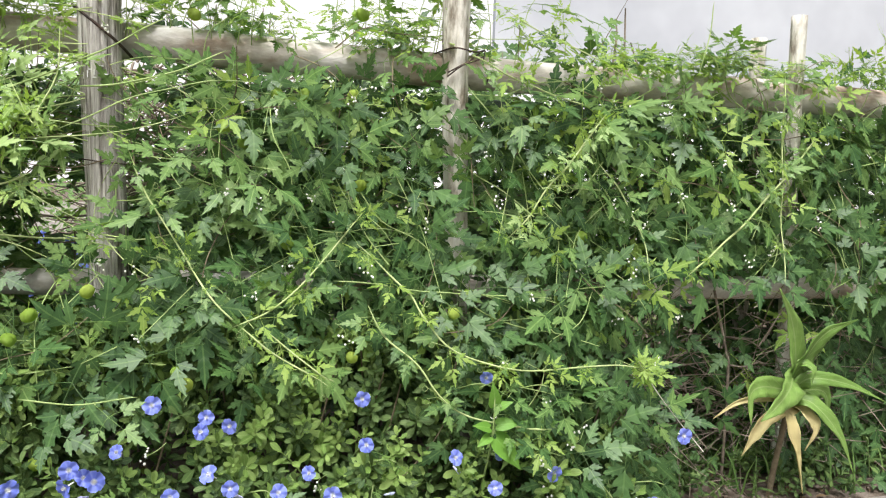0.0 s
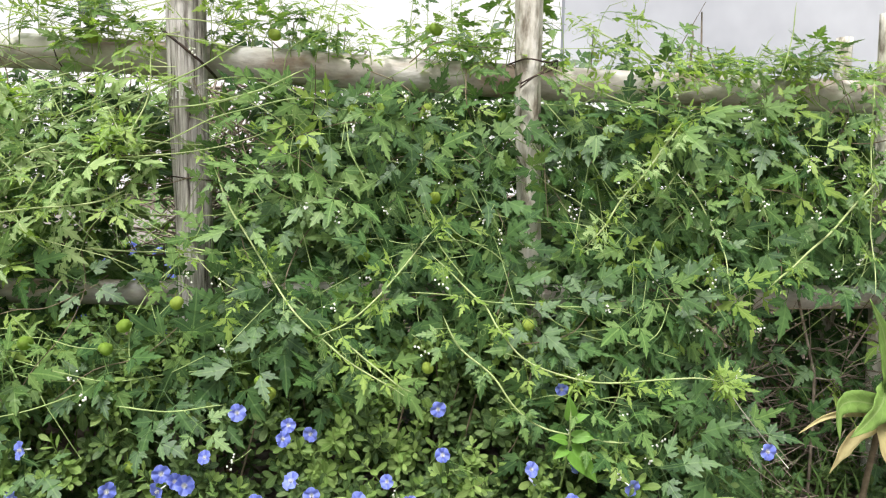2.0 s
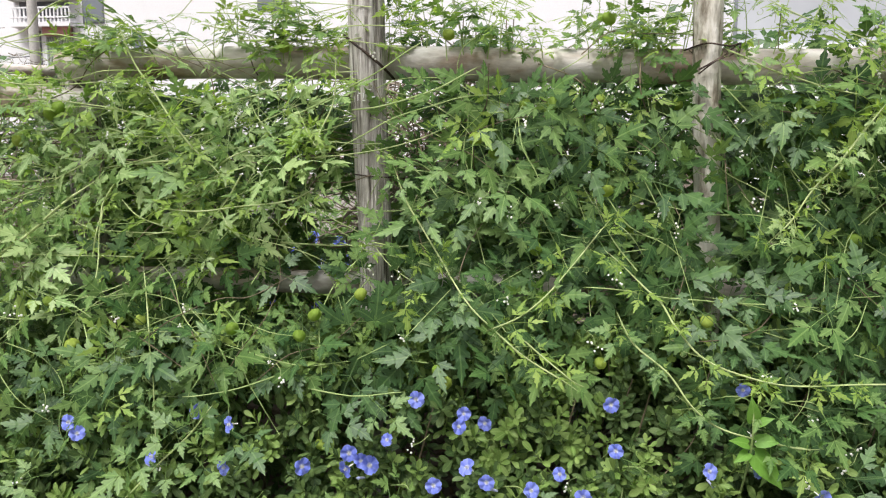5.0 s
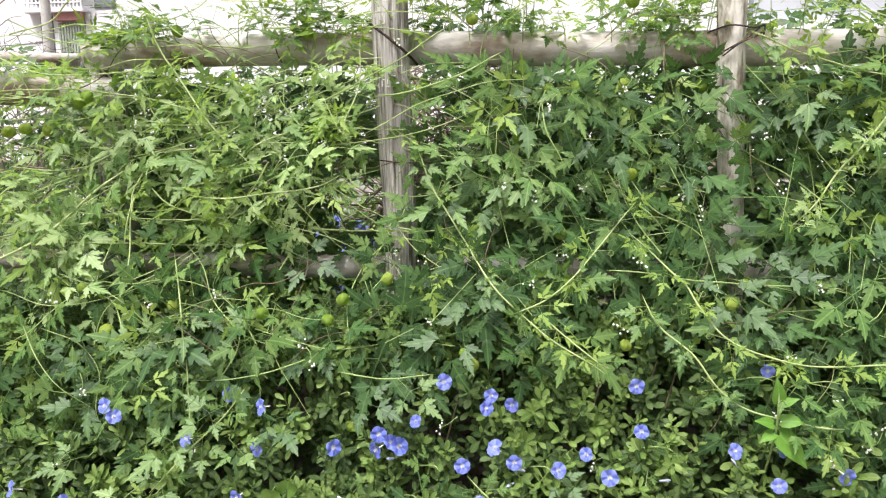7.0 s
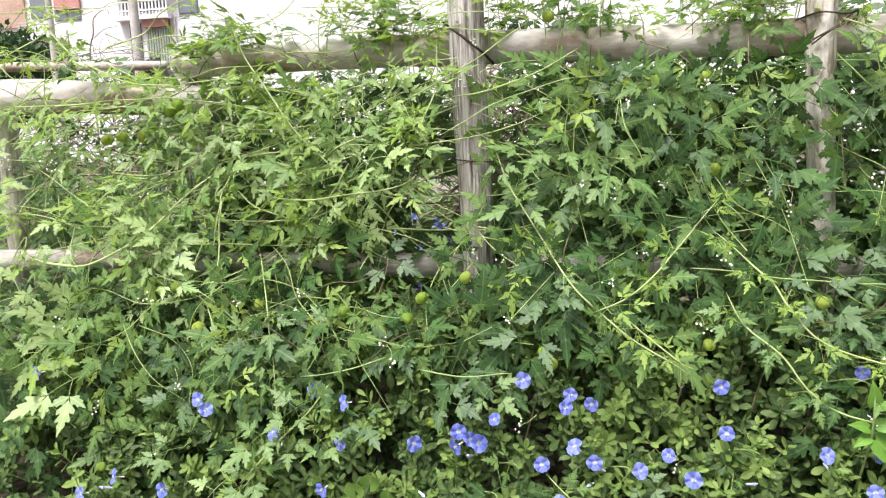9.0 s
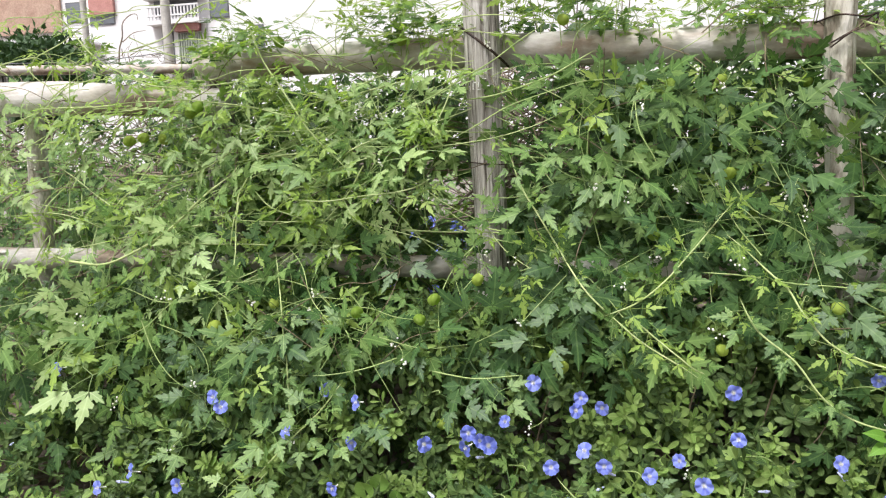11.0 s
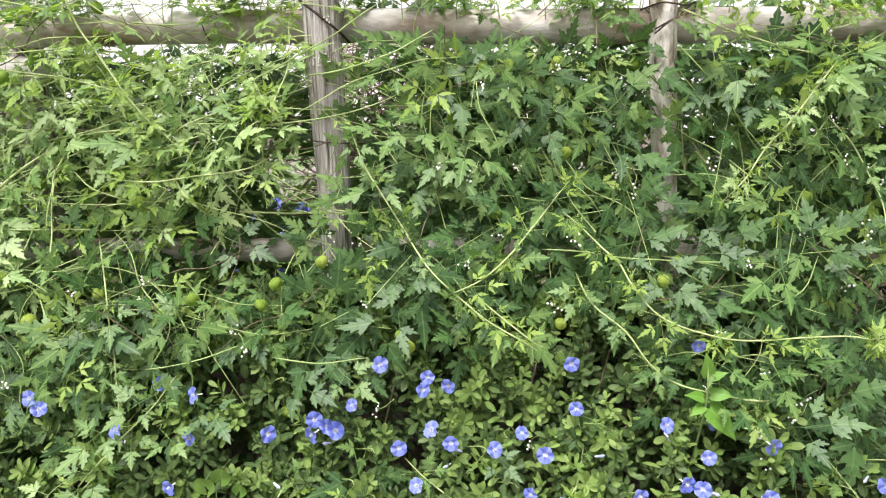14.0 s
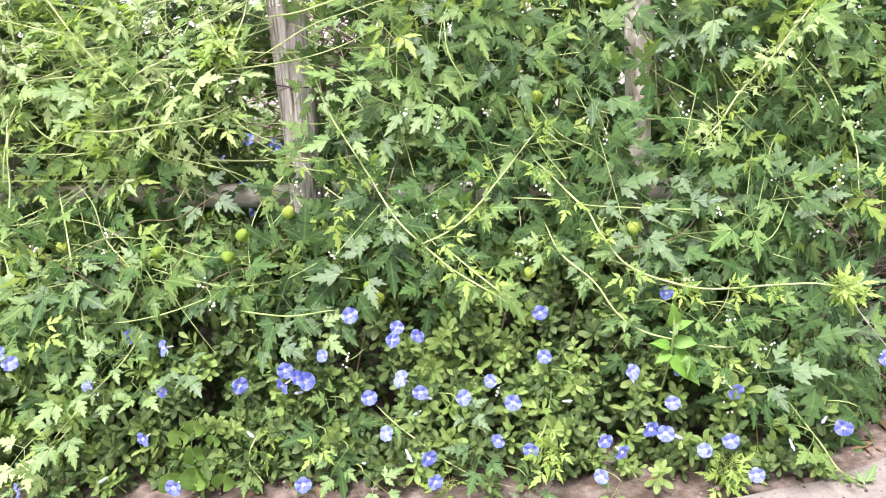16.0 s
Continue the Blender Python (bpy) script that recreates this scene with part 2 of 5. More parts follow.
# ---- mesh helpers ----
class Shape:
    """Collects vertices, faces and UVs of one mesh."""

    def __init__(self):
        self.v, self.f, self.uv, self.n = [], [], [], 0

    def add(self, verts, faces, uvs=None):
        verts = np.asarray(verts, float)
        self.v.append(verts)
        self.f.extend(tuple(i + self.n for i in fc) for fc in faces)
        self.uv.append(np.asarray(uvs, float) if uvs is not None else np.zeros((len(verts), 2)))
        self.n += len(verts)
        return self

    def arrays(self):
        return np.concatenate(self.v), self.f, np.concatenate(self.uv)

    def mesh(self, name, *materials, smooth=True, slots=None):
        me = bpy.data.meshes.new(name)
        v, f, uv = self.arrays()
        me.from_pydata(v.tolist(), [], f)
        layer = me.uv_layers.new(name="UVMap")
        idx = np.empty(len(me.loops), np.int32)
        me.loops.foreach_get("vertex_index", idx)
        layer.data.foreach_set("uv", uv[idx].astype(np.float32).ravel())
        if smooth:
            me.polygons.foreach_set("use_smooth", np.ones(len(me.polygons), bool))
        for m in materials:
            me.materials.append(m)
        if slots is not None:
            me.polygons.foreach_set("material_index", np.asarray(slots, np.int32))
        me.update()
        return me


def thing(name, label, category, at=(0, 0, 0), group="", kind=""):
    ob = new(name)
    ob.empty_display_size = 0.05
    ob.location = at
    return tagged(ob, label, category, group, kind)


def part(name, mesh, parent, label="", m=None, kind=""):
    """One mesh object under a thing or under a part; m is its place in the world."""
    ob = new(name, mesh)
    ob.parent = parent
    base = Matrix.Translation(parent.location) if parent.parent is None else parent.parent.matrix_basis @ parent.matrix_basis
    ob.matrix_basis = base.inverted() @ (m if m is not None else Matrix.Identity(4))
    return tagged(ob, label, kind=kind)


def smooth_line(pts, per=6):
    """Catmull-Rom line through the points."""
    p = np.asarray(pts, float)
    if len(p) < 3:
        return np.linspace(p[0], p[-1], per + 1)
    q = np.vstack([2 * p[0] - p[1], p, 2 * p[-1] - p[-2]])
    res = []
    for i in range(1, len(q) - 2):
        for k in range(per):
            t = k / per
            a, b, c, d = q[i - 1], q[i], q[i + 1], q[i + 2]
            res.append(0.5 * (2 * b + (c - a) * t + (2 * a - 5 * b + 4 * c - d) * t * t + (3 * b - a - 3 * c + d) * t ** 3))
    res.append(p[-1])
    return np.array(res)


def tube(shape, line, r0, r1=None, sides=5, wobble=0.0, cap=True, tips=False):
    """A round stem along a line, tapering from r0 to r1."""
    r1 = r0 if r1 is None else r1
    line = np.asarray(line, float)
    n = len(line)
    tan = np.gradient(line, axis=0)
    tan /= np.linalg.norm(tan, axis=1)[:, None] + 1e-9
    ref = np.array([0.0, 0.0, 1.0]) if abs(tan[:, 2]).mean() < 0.8 else np.array([1.0, 0.0, 0.0])
    a = np.cross(tan, ref)
    a /= np.linalg.norm(a, axis=1)[:, None] + 1e-9
    b = np.cross(tan, a)
    rad = np.linspace(r0, r1, n)
    if tips:
        k = np.linspace(0, 1, n)
        rad = rad * np.clip(np.minimum(k, 1 - k) * 7 + 0.25, 0.25, 1)
    if wobble:
        rad = rad * (1 + wobble * RNG.standard_normal(n))
    ang = np.arange(sides) * 2 * np.pi / sides
    ring = (np.cos(ang)[None, :, None] * a[:, None, :] + np.sin(ang)[None, :, None] * b[:, None, :]) * rad[:, None, None]
    verts = (line[:, None, :] + ring).reshape(-1, 3)
    faces = []
    for i in range(n - 1):
        for j in range(sides):
            k = (j + 1) % sides
            faces.append((i * sides + j, i * sides + k, (i + 1) * sides + k, (i + 1) * sides + j))
    if cap:
        faces.append(tuple(range(sides)))
        faces.append(tuple((n - 1) * sides + j for j in reversed(range(sides))))
    shape.add(verts, faces)


def block(shape, lo, hi):
    (x0, y0, z0), (x1, y1, z1) = lo, hi
    v = [(x, y, z) for z in (z0, z1) for y in (y0, y1) for x in (x0, x1)]
    shape.add(v, [(0, 2, 3, 1), (4, 5, 7, 6), (0, 1, 5, 4), (2, 6, 7, 3), (0, 4, 6, 2), (1, 3, 7, 5)])


def basis(pos, tip, normal, scale=1.0):
    """Pose with local y along tip and local z as near to normal as it goes."""
    t = Vector(tip).normalized()
    n = Vector(normal)
    n = (n - n.dot(t) * t).normalized()
    x = t.cross(n)
    m = Matrix((x, t, n)).transposed().to_4x4() @ Matrix.Scale(scale, 4)
    m.translation = pos
    return m


def merge(templates, placed):
    """Joins copies of template arrays: placed holds (template index, pose)."""
    sh = Shape()
    for k, m in placed:
        v, f, uv = templates[k]
        a = np.array(m)
        sh.add(v @ a[:3, :3].T + a[:3, 3], f, uv)
    return sh


# ---- leaf shapes ----
TOOTHED = ((0, 0.015), (0.08, 0.08), (0.18, 0.24), (0.28, 0.41), (0.37, 0.47), (0.41, 0.41), (0.375, 0.22), (0.47, 0.25), (0.57, 0.34), (0.62, 0.31), (0.60, 0.16), (0.70, 0.19), (0.77, 0.19), (0.79, 0.12), (0.90, 0.06), (1, 0))
TOOTHED_U = (0, 0.08, 0.16, 0.24, 0.31, 0.36, 0.40, 0.46, 0.53, 0.58, 0.63, 0.69, 0.75, 0.81, 0.90, 1)
NARROW = ((0, 0.015), (0.12, 0.11), (0.25, 0.32), (0.38, 0.46), (0.43, 0.40), (0.42, 0.24), (0.56, 0.29), (0.66, 0.33), (0.70, 0.25), (0.69, 0.15), (0.86, 0.12), (1, 0))
NARROW_U = (0, 0.12, 0.23, 0.33, 0.40, 0.46, 0.55, 0.63, 0.69, 0.75, 0.87, 1)
SIMPLE = ((0, 0.02), (0.22, 0.28), (0.42, 0.46), (0.42, 0.25), (0.62, 0.34), (0.66, 0.16), (1, 0))
SIMPLE_U = (0, 0.2, 0.36, 0.46, 0.58, 0.7, 1)
OVAL = ((0, 0.03), (0.18, 0.17), (0.42, 0.36), (0.66, 0.45), (0.88, 0.32), (1, 0.02))
OVAL_U = (0, 0.18, 0.42, 0.66, 0.9, 1.02)
PLAIN = ((0, 0.02), (0.20, 0.22), (0.46, 0.44), (0.54, 0.29), (1, 0))
PLAIN_U = (0, 0.22, 0.42, 0.56, 1)
HEART = ((-0.08, 0.18), (0.0, 0.36), (0.18, 0.46), (0.4, 0.42), (0.62, 0.29), (0.82, 0.13), (1, 0))
HEART_U = (0.04, 0.1, 0.2, 0.4, 0.62, 0.82, 1)


def blade(shape, outline, spine, base, angle, length, width, droop, fold, twist=0.0, rng=None):
    """One leaflet: spine with a toothed half on each side, bent down along its length and folded at the midrib."""
    u = np.array([p[0] for p in outline])
    w = np.array([p[1] for p in outline])
    s = np.array(spine)
    jit = 1 + (0.06 * rng.standard_normal(len(w)) if rng is not None else 0)
    bend = lambda q: -droop * length * q ** 2
    mid = np.stack([twist * length * s ** 2, s * length, bend(s)], 1)
    cols = [mid]
    for sg in (-1, 1):
        ww = w * width * jit
        cols.append(np.stack([sg * ww + twist * length * u ** 2, u * length, bend(u) + fold * ww - 0.25 * ww ** 2 / max(width, 1e-6)], 1))
    v = np.vstack(cols)
    n = len(s)
    faces = []
    for i in range(n - 1):
        faces.append((i, i + 1, n + i + 1, n + i))
        faces.append((i, 2 * n + i, 2 * n + i + 1, i + 1))
    uv = np.vstack([np.stack([0 * s, s], 1), np.stack([-w, u], 1), np.stack([w, u], 1)])
    c, si = math.cos(angle), math.sin(angle)
    rot = np.array([[c, -si, 0], [si, c, 0], [0, 0, 1]])
    shape.add(v @ rot.T + np.asarray(base), faces, uv)


def thin_stalk(shape, a, b, r=0.0007):
    a, b = np.asarray(a, float), np.asarray(b, float)
    mid = (a + b) / 2 + np.array([0, 0, 0.002])
    tube(shape, smooth_line([a, mid, b], 2), r, r * 0.8, 3, cap=False)


def vine_leaf(rng, young=False, simple=False):
    """Compound leaf of the climber: three stalked groups, each of one long lobed leaflet and two shorter ones beside it."""
    sh = Shape()
    big, big_u = (SIMPLE, SIMPLE_U) if simple else (NARROW, NARROW_U) if young else (TOOTHED, TOOTHED_U)
    small, small_u = (PLAIN, PLAIN_U) if simple else (NARROW, NARROW_U)
    slim = 0.72 if young else 1.0
    if not simple:
        thin_stalk(sh, (0, -0.012, -0.006), (0, 0.02, 0), 0.0008)
    for ang, ln, st in ((0, 0.044, 0.036), (1.2, 0.038, 0.025), (-1.2, 0.038, 0.025)):
        ang += 0.13 * rng.standard_normal()
        ln *= 1 + 0.13 * rng.standard_normal()
        d = np.array([-math.sin(ang), math.cos(ang), 0])
        base = np.array([0, 0.02, 0]) + d * st + np.array([0, 0, -0.25 * st * rng.random()])
        if not simple:
            thin_stalk(sh, (0, 0.02, 0), base, 0.0006)
        blade(sh, big, big_u, base, ang, ln, slim * ln * rng.uniform(0.48, 0.62), rng.uniform(0.0, 0.22), rng.uniform(-0.04, 0.16), 0.12 * rng.standard_normal(), rng)
        for sg in (-1, 1):
            if rng.random() < 0.93:
                a2 = ang + sg * rng.uniform(0.85, 1.15)
                blade(sh, small, small_u, base - d * 0.004, a2, ln * rng.uniform(0.52, 0.66), slim * ln * rng.uniform(0.33, 0.42), rng.uniform(0.0, 0.2), rng.uniform(0, 0.18), 0.1 * rng.standard_normal(), rng)
    return sh


def sprig(rng, leaves=13, height=0.06):
    """Upright shoot of the low bush: oval leaves spiralling up a short stem into a rosette."""
    sh = Shape()
    lean = rng.uniform(-0.012, 0.012, 2)
    top = np.array([lean[0], lean[1], height])
    tube(sh, smooth_line([(0, 0, 0), (lean[0] * 0.3, lean[1] * 0.3, height * 0.55), top], 3), 0.0012, 0.0008, 4)
    for i in range(leaves):
        k = i / (leaves - 1)
        az = i * 2.4 + rng.uniform(-0.3, 0.3)
        at = np.array([lean[0] * k, lean[1] * k, height * (0.25 + 0.75 * k)])
        ln = (0.027 - 0.010 * k) * rng.uniform(0.8, 1.2)
        rise = radians(-6 + 62 * k ** 1.5 + rng.uniform(-12, 12))
        lf = Shape()
        blade(lf, OVAL, OVAL_U, (0, 0.001, 0), 0, ln, ln * 0.47, rng.uniform(-0.05, 0.25), rng.uniform(0.1, 0.4), 0)
        v, f, uv = lf.arrays()
        c, s = math.cos(rise), math.sin(rise)
        v = v @ np.array([[1, 0, 0], [0, c, -s], [0, s, c]]).T
        c, s = math.cos(az), math.sin(az)
        v = v @ np.array([[c, -s, 0], [s, c, 0], [0, 0, 1]]).T
        sh.add(v + at, f, uv)
    return sh


TR = np.random.default_rng(11)
VINE = [vine_leaf(TR) for k in range(14)]
VINE_YOUNG = [vine_leaf(TR, True) for k in range(6)]
VINE_INNER = [vine_leaf(TR, k > 5, True) for k in range(9)]
SPRIG = [sprig(TR, TR.integers(11, 16), TR.uniform(0.05, 0.075)) for k in range(6)]
VINE_A = [s.arrays() for s in VINE_INNER]
YOUNG_A = VINE_A[6:]
SPRIG_A = [s.arrays() for s in SPRIG]
VINE_MESH = {k: [s.mesh("leaf", M[k]) for s in VINE] for k in ("vine_dark", "vine_mid")}
VINE_MESH["vine_pale"] = [s.mesh("leaf", M["vine_pale"]) for s in VINE[:6] + VINE_YOUNG[:3]]
VINE_MESH["vine_young"] = [s.mesh("leaf", M["vine_young"]) for s in VINE_YOUNG]
SPRIG_MESH = {k: [s.mesh("sprig", M[k]) for s in SPRIG] for k in ("daze", "daze_tip")}


# ---- ground and path ----
def ground_height(x, y):
    """Bed a little uneven, rising gently to the garden behind the fence."""
    h = 0.012 * noise.noise((x * 3, y * 3, 0.3)) + 0.008 * noise.noise((x * 11, y * 11, 4.0))
    near = math.exp(-((x) ** 2 + (y) ** 2) / 8)
    return h * near + 0.16 * min(max((y - 0.25) / 0.8, 0), 1)


def path_edge(x):
    return -0.425 + 0.20 * (1 / (1 + math.exp(-(x - 0.70) * 9))) + 0.012 * noise.noise((x * 6, 0, 1)) + 0.006 * noise.noise((x * 23, 0, 2))


def build_ground():
    sh = Shape()
    xs = np.concatenate([[-900, -200, -40, -12, -6, -4, -3], np.linspace(-2.4, 2.6, 120), [3, 4, 6, 12, 40, 200, 900]])
    ys = np.concatenate([[-900, -200, -40, -12, -5, -2.5, -1.2, -0.8], np.linspace(-0.5, 1.2, 56), [1.6, 2.4, 4, 8, 14, 40, 200, 900]])
    v = [(x, y, ground_height(x, y)) for y in ys for x in xs]
    n = len(xs)
    f = [(j * n + i, j * n + i + 1, (j + 1) * n + i + 1, (j + 1) * n + i) for j in range(len(ys) - 1) for i in range(n - 1)]
    sh.add(v, f)
    return tagged(new("ground", sh.mesh("ground", M["soil"])), "bare brown soil under the fence planting", "ground", kind="structure")


def build_path():
    sh = Shape()
    xs = np.concatenate([[-40, -14], np.linspace(-4, 5, 260), [14, 40]])
    rows = []
    for x in xs:
        e = path_edge(x)
        wob = 0.003 * noise.noise((x * 15, 1, 7))
        rows.append([(x, e + 0.004, -0.05), (x, e, 0.012 + wob), (x, e - 0.008, 0.020 + wob), (x, e - 0.03, 0.022), (x, e - 0.4, 0.022), (x, -3.2, 0.022), (x, -3.2, -0.05)])
    k = len(rows[0])
    v = [p for r in rows for p in r]
    f = [(i * k + j, i * k + j + 1, (i + 1) * k + j + 1, (i + 1) * k + j) for i in range(len(rows) - 1) for j in range(k - 1)]
    sh.add(v, f)
    return tagged(new("pavement", sh.mesh("pavement", M["concrete"])), "pale worn concrete path with a crumbling edge", "path", kind="structure")


build_ground()
build_path()
sh = Shape()
block(sh, (-9, 3.6, 0.05), (9, 9.5, 0.19))
tagged(new("pavement", sh.mesh("pavement", M["concrete"], smooth=False)), "pale concrete yard behind the garden bed", "paving", kind="structure")


# ---- fence ----
def log(line, r0, r1, sides=22, groove=0.05, lump=0.05, seed=0, per=10):
    """A round pole with lengthwise cracks, knots and a bow; the ends are cut a little unevenly."""
    sh = Shape()
    line = smooth_line(line, per)
    n = len(line)
    tan = np.gradient(line, axis=0)
    tan /= np.linalg.norm(tan, axis=1)[:, None]
    ref = np.array([0.0, 0.0, 1.0]) if abs(tan[:, 2]).mean() < 0.8 else np.array([0.0, 1.0, 0.0])
    a = np.cross(tan, ref)
    a /= np.linalg.norm(a, axis=1)[:, None]
    b = np.cross(tan, a)
    length = np.concatenate([[0], np.cumsum(np.linalg.norm(np.diff(line, axis=0), axis=1))])
    v = []
    for i in range(n):
        rad = r0 + (r1 - r0) * i / (n - 1)
        for j in range(sides):
            t = 2 * math.pi * j / sides
            g = noise.noise((math.cos(t) * 4, math.sin(t) * 4, length[i] * 1.5 + seed * 9))
            l = noise.noise((math.cos(t) * 0.8, math.sin(t) * 0.8, length[i] * 6 + seed * 5))
            r = rad * (1 + groove * min(0, g) * 2 + lump * l)
            v.append(line[i] + (a[i] * math.cos(t) + b[i] * math.sin(t)) * r)
    f = [(i * sides + j, i * sides + (j + 1) % sides, (i + 1) * sides + (j + 1) % sides, (i + 1) * sides + j) for i in range(n - 1) for j in range(sides)]
    v.append(line[0] - tan[0] * 0.003)
    v.append(line[-1] + tan[-1] * 0.003)
    f += [(len(v) - 2, (j + 1) % sides, j) for j in range(sides)]
    f += [(len(v) - 1, (n - 1) * sides + j, (n - 1) * sides + (j + 1) % sides) for j in range(sides)]
    sh.add(v, f)
    return sh


def wire_tie(line, r=0.0016):
    sh = Shape()
    tube(sh, smooth_line(line, 5), r, r, 5)
    return sh.mesh("wire_tie", M["wire"])


def post(name, x, y, z0, z1, r0, r1, mat, parent, label="", lean=0.0, seed=0):
    pts = [(x, y, z0), (x + lean * 0.3 + 0.003, y + 0.002, z0 + (z1 - z0) * 0.4), (x + lean * 0.7 - 0.002, y, z0 + (z1 - z0) * 0.7), (x + lean, y - 0.002, z1)]
    return part(name, log(pts, r0, r1, 28, 0.16, 0.06, seed, 14).mesh(name, M[mat]), parent, label)


fence = thing("fence", "rustic fence of weathered grey wooden poles, overgrown by vines", "fence", (0, 0, 0))
post("post", -0.255, -0.066, -0.02, 1.12, 0.031, 0.034, "post", fence, "weathered grey post with deep lengthwise cracks", -0.01, 1)
post("post", 0.366, -0.056, -0.02, 1.10, 0.019, 0.027, "post_pale", fence, "pale post with flaking bark", -0.024, 2)
post("post", 1.143, -0.015, -0.02, 1.0, 0.016, 0.0165, "post_pale", fence, "pale post sawn off above the rail", -0.03, 3)
post("post", 1.11, 0.11, -0.02, 0.975, 0.017, 0.017, "post_pale", fence, "", 0.0, 4)
post("post", -0.875, 0.052, -0.02, 0.90, 0.042, 0.030, "post", fence, "grey post carrying the end of the upper rail", 0.0, 5)
post("post", -1.375, 0.04, -0.02, 0.80, 0.024, 0.022, "post_pale", fence, "", 0.03, 6)
part("rail", log([(-0.885, 0.0, 0.855), (-0.55, -0.003, 0.857), (-0.1, 0.0, 0.848), (0.35, 0.004, 0.838), (0.75, 0.0, 0.834), (1.10, 0.0, 0.832)], 0.030, 0.034, 26, 0.04, 0.06, 7, 14).mesh("rail", M["rail"]), fence, "barkless round upper rail, pale on top")
part("rail", log([(1.115, 0.005, 0.833), (1.5, 0.0, 0.826), (2.1, 0.01, 0.82), (2.7, 0.0, 0.82)], 0.033, 0.028, 22, 0.04, 0.06, 8, 10).mesh("rail", M["rail"]), fence)
part("rail", log([(-1.95, -0.01, 0.815), (-1.3, 0.0, 0.809), (-1.0, 0.0, 0.790), (-0.82, 0.0, 0.782)], 0.043, 0.028, 26, 0.04, 0.06, 9, 10).mesh("rail", M["rail"]), fence, "thick upper rail, a hand lower than its neighbour")
part("rail", log([(-0.95, 0.01, 0.436), (-0.3, 0.006, 0.425), (0.4, 0.0, 0.415), (1.0, 0.0, 0.411), (1.7, 0.0, 0.41), (2.7, 0.0, 0.41)], 0.023, 0.026, 22, 0.04, 0.07, 10, 10).mesh("rail", M["rail"]), fence, "lower round rail with reddish bark")
part("rail", log([(-2.0, 0.0, 0.447), (-1.35, 0.0, 0.443), (-0.98, 0.0, 0.445)], 0.030, 0.019, 22, 0.04, 0.06, 11, 10).mesh("rail", M["rail"]), fence)
part("wire_tie", wire_tie([(0.31, -0.035, 0.862), (0.335, -0.088, 0.866), (0.372, -0.094, 0.86), (0.398, -0.07, 0.868), (0.385, -0.086, 0.85), (0.35, -0.094, 0.835), (0.325, -0.08, 0.815)]), fence, "rusty wire twisted round post and rail")
part("wire_tie", wire_tie([(0.325, -0.082, 0.822), (0.36, -0.092, 0.842), (0.394, -0.078, 0.866), (0.392, -0.08, 0.84), (0.41, -0.062, 0.828), (0.412, -0.04, 0.812)]), fence)
part("wire_tie", wire_tie([(-0.312, -0.04, 0.898), (-0.29, -0.088, 0.880), (-0.255, -0.100, 0.852), (-0.228, -0.085, 0.828), (-0.22, -0.04, 0.818)], 0.0026), fence)
part("wire_tie", wire_tie([(-0.29, -0.09, 0.642), (-0.255, -0.099, 0.638), (-0.222, -0.085, 0.636), (-0.21, -0.05, 0.64)], 0.0012), fence)
part("wire_tie", wire_tie([(-0.492, 0.026, 0.838), (-0.496, -0.012, 0.886), (-0.494, -0.031, 0.868), (-0.49, -0.032, 0.846), (-0.485, -0.02, 0.83)], 0.0014), fence)

chalk = Shape()
for k, (cx, cz, cw, ch) in enumerate(((-0.286, 0.772, 0.0016, 0.010), (-0.279, 0.774, 0.0016, 0.011), (-0.270, 0.773, 0.006, 0.0018), (-0.268, 0.778, 0.0016, 0.009), (-0.258, 0.775, 0.0016, 0.011), (-0.252, 0.779, 0.005, 0.0016), (-0.262, 0.792, 0.009, 0.0015), (-0.277, 0.786, 0.004, 0.0015))):
    cy = -0.066 - math.sqrt(max(0.0305 ** 2 - (cx + 0.262) ** 2, 1e-6)) - 0.0035
    block(chalk, (cx, cy - 0.0008, cz), (cx + cw, cy + 0.007, cz + ch))
part("chalk_mark", chalk.mesh("chalk_mark", M["white_wall"], smooth=False), fence, "faint whitish scratches on the post", kind="stuff")

# ---- back fence and houses ----

def straight(a, b, n=2):
    return np.linspace(a, b, n + 1)


def mesh_of(fill, name, mat, smooth=True):
    sh = Shape()
    fill(sh)
    return sh.mesh(name, M[mat], smooth=smooth)


def box_mesh(name, lo, hi, mat):
    return mesh_of(lambda sh: block(sh, lo, hi), name, mat, False)


back_fence = thing("back_fence", "thin grey pole fence further back in the garden", "fence", (-1.9, 1.2, 0.1))
part("rail", log([(-3.4, 1.2, 1.06), (-2.5, 1.21, 1.04), (-1.62, 1.2, 1.0)], 0.022, 0.018, 14, 0.05, 0.06, 21, 8).mesh("rail", M["rail"]), back_fence)
for bx in (-1.66, -2.55):
    part("post", log([(bx, 1.24, 0.1), (bx + 0.01, 1.24, 0.6), (bx, 1.24, 1.02)], 0.026, 0.024, 14, 0.1, 0.05, bx, 8).mesh("post", M["post"]), back_fence)
stake_mesh = log([(0.361, 0.35, 0.02), (0.361, 0.35, 0.5), (0.361, 0.35, 0.86)], 0.009, 0.008, 10, 0.05, 0.05, 2, 6).mesh("garden_stake", M["white_wall"])
tagged(new("garden_stake", stake_mesh), "white painted garden stake standing behind the fence", "stake")


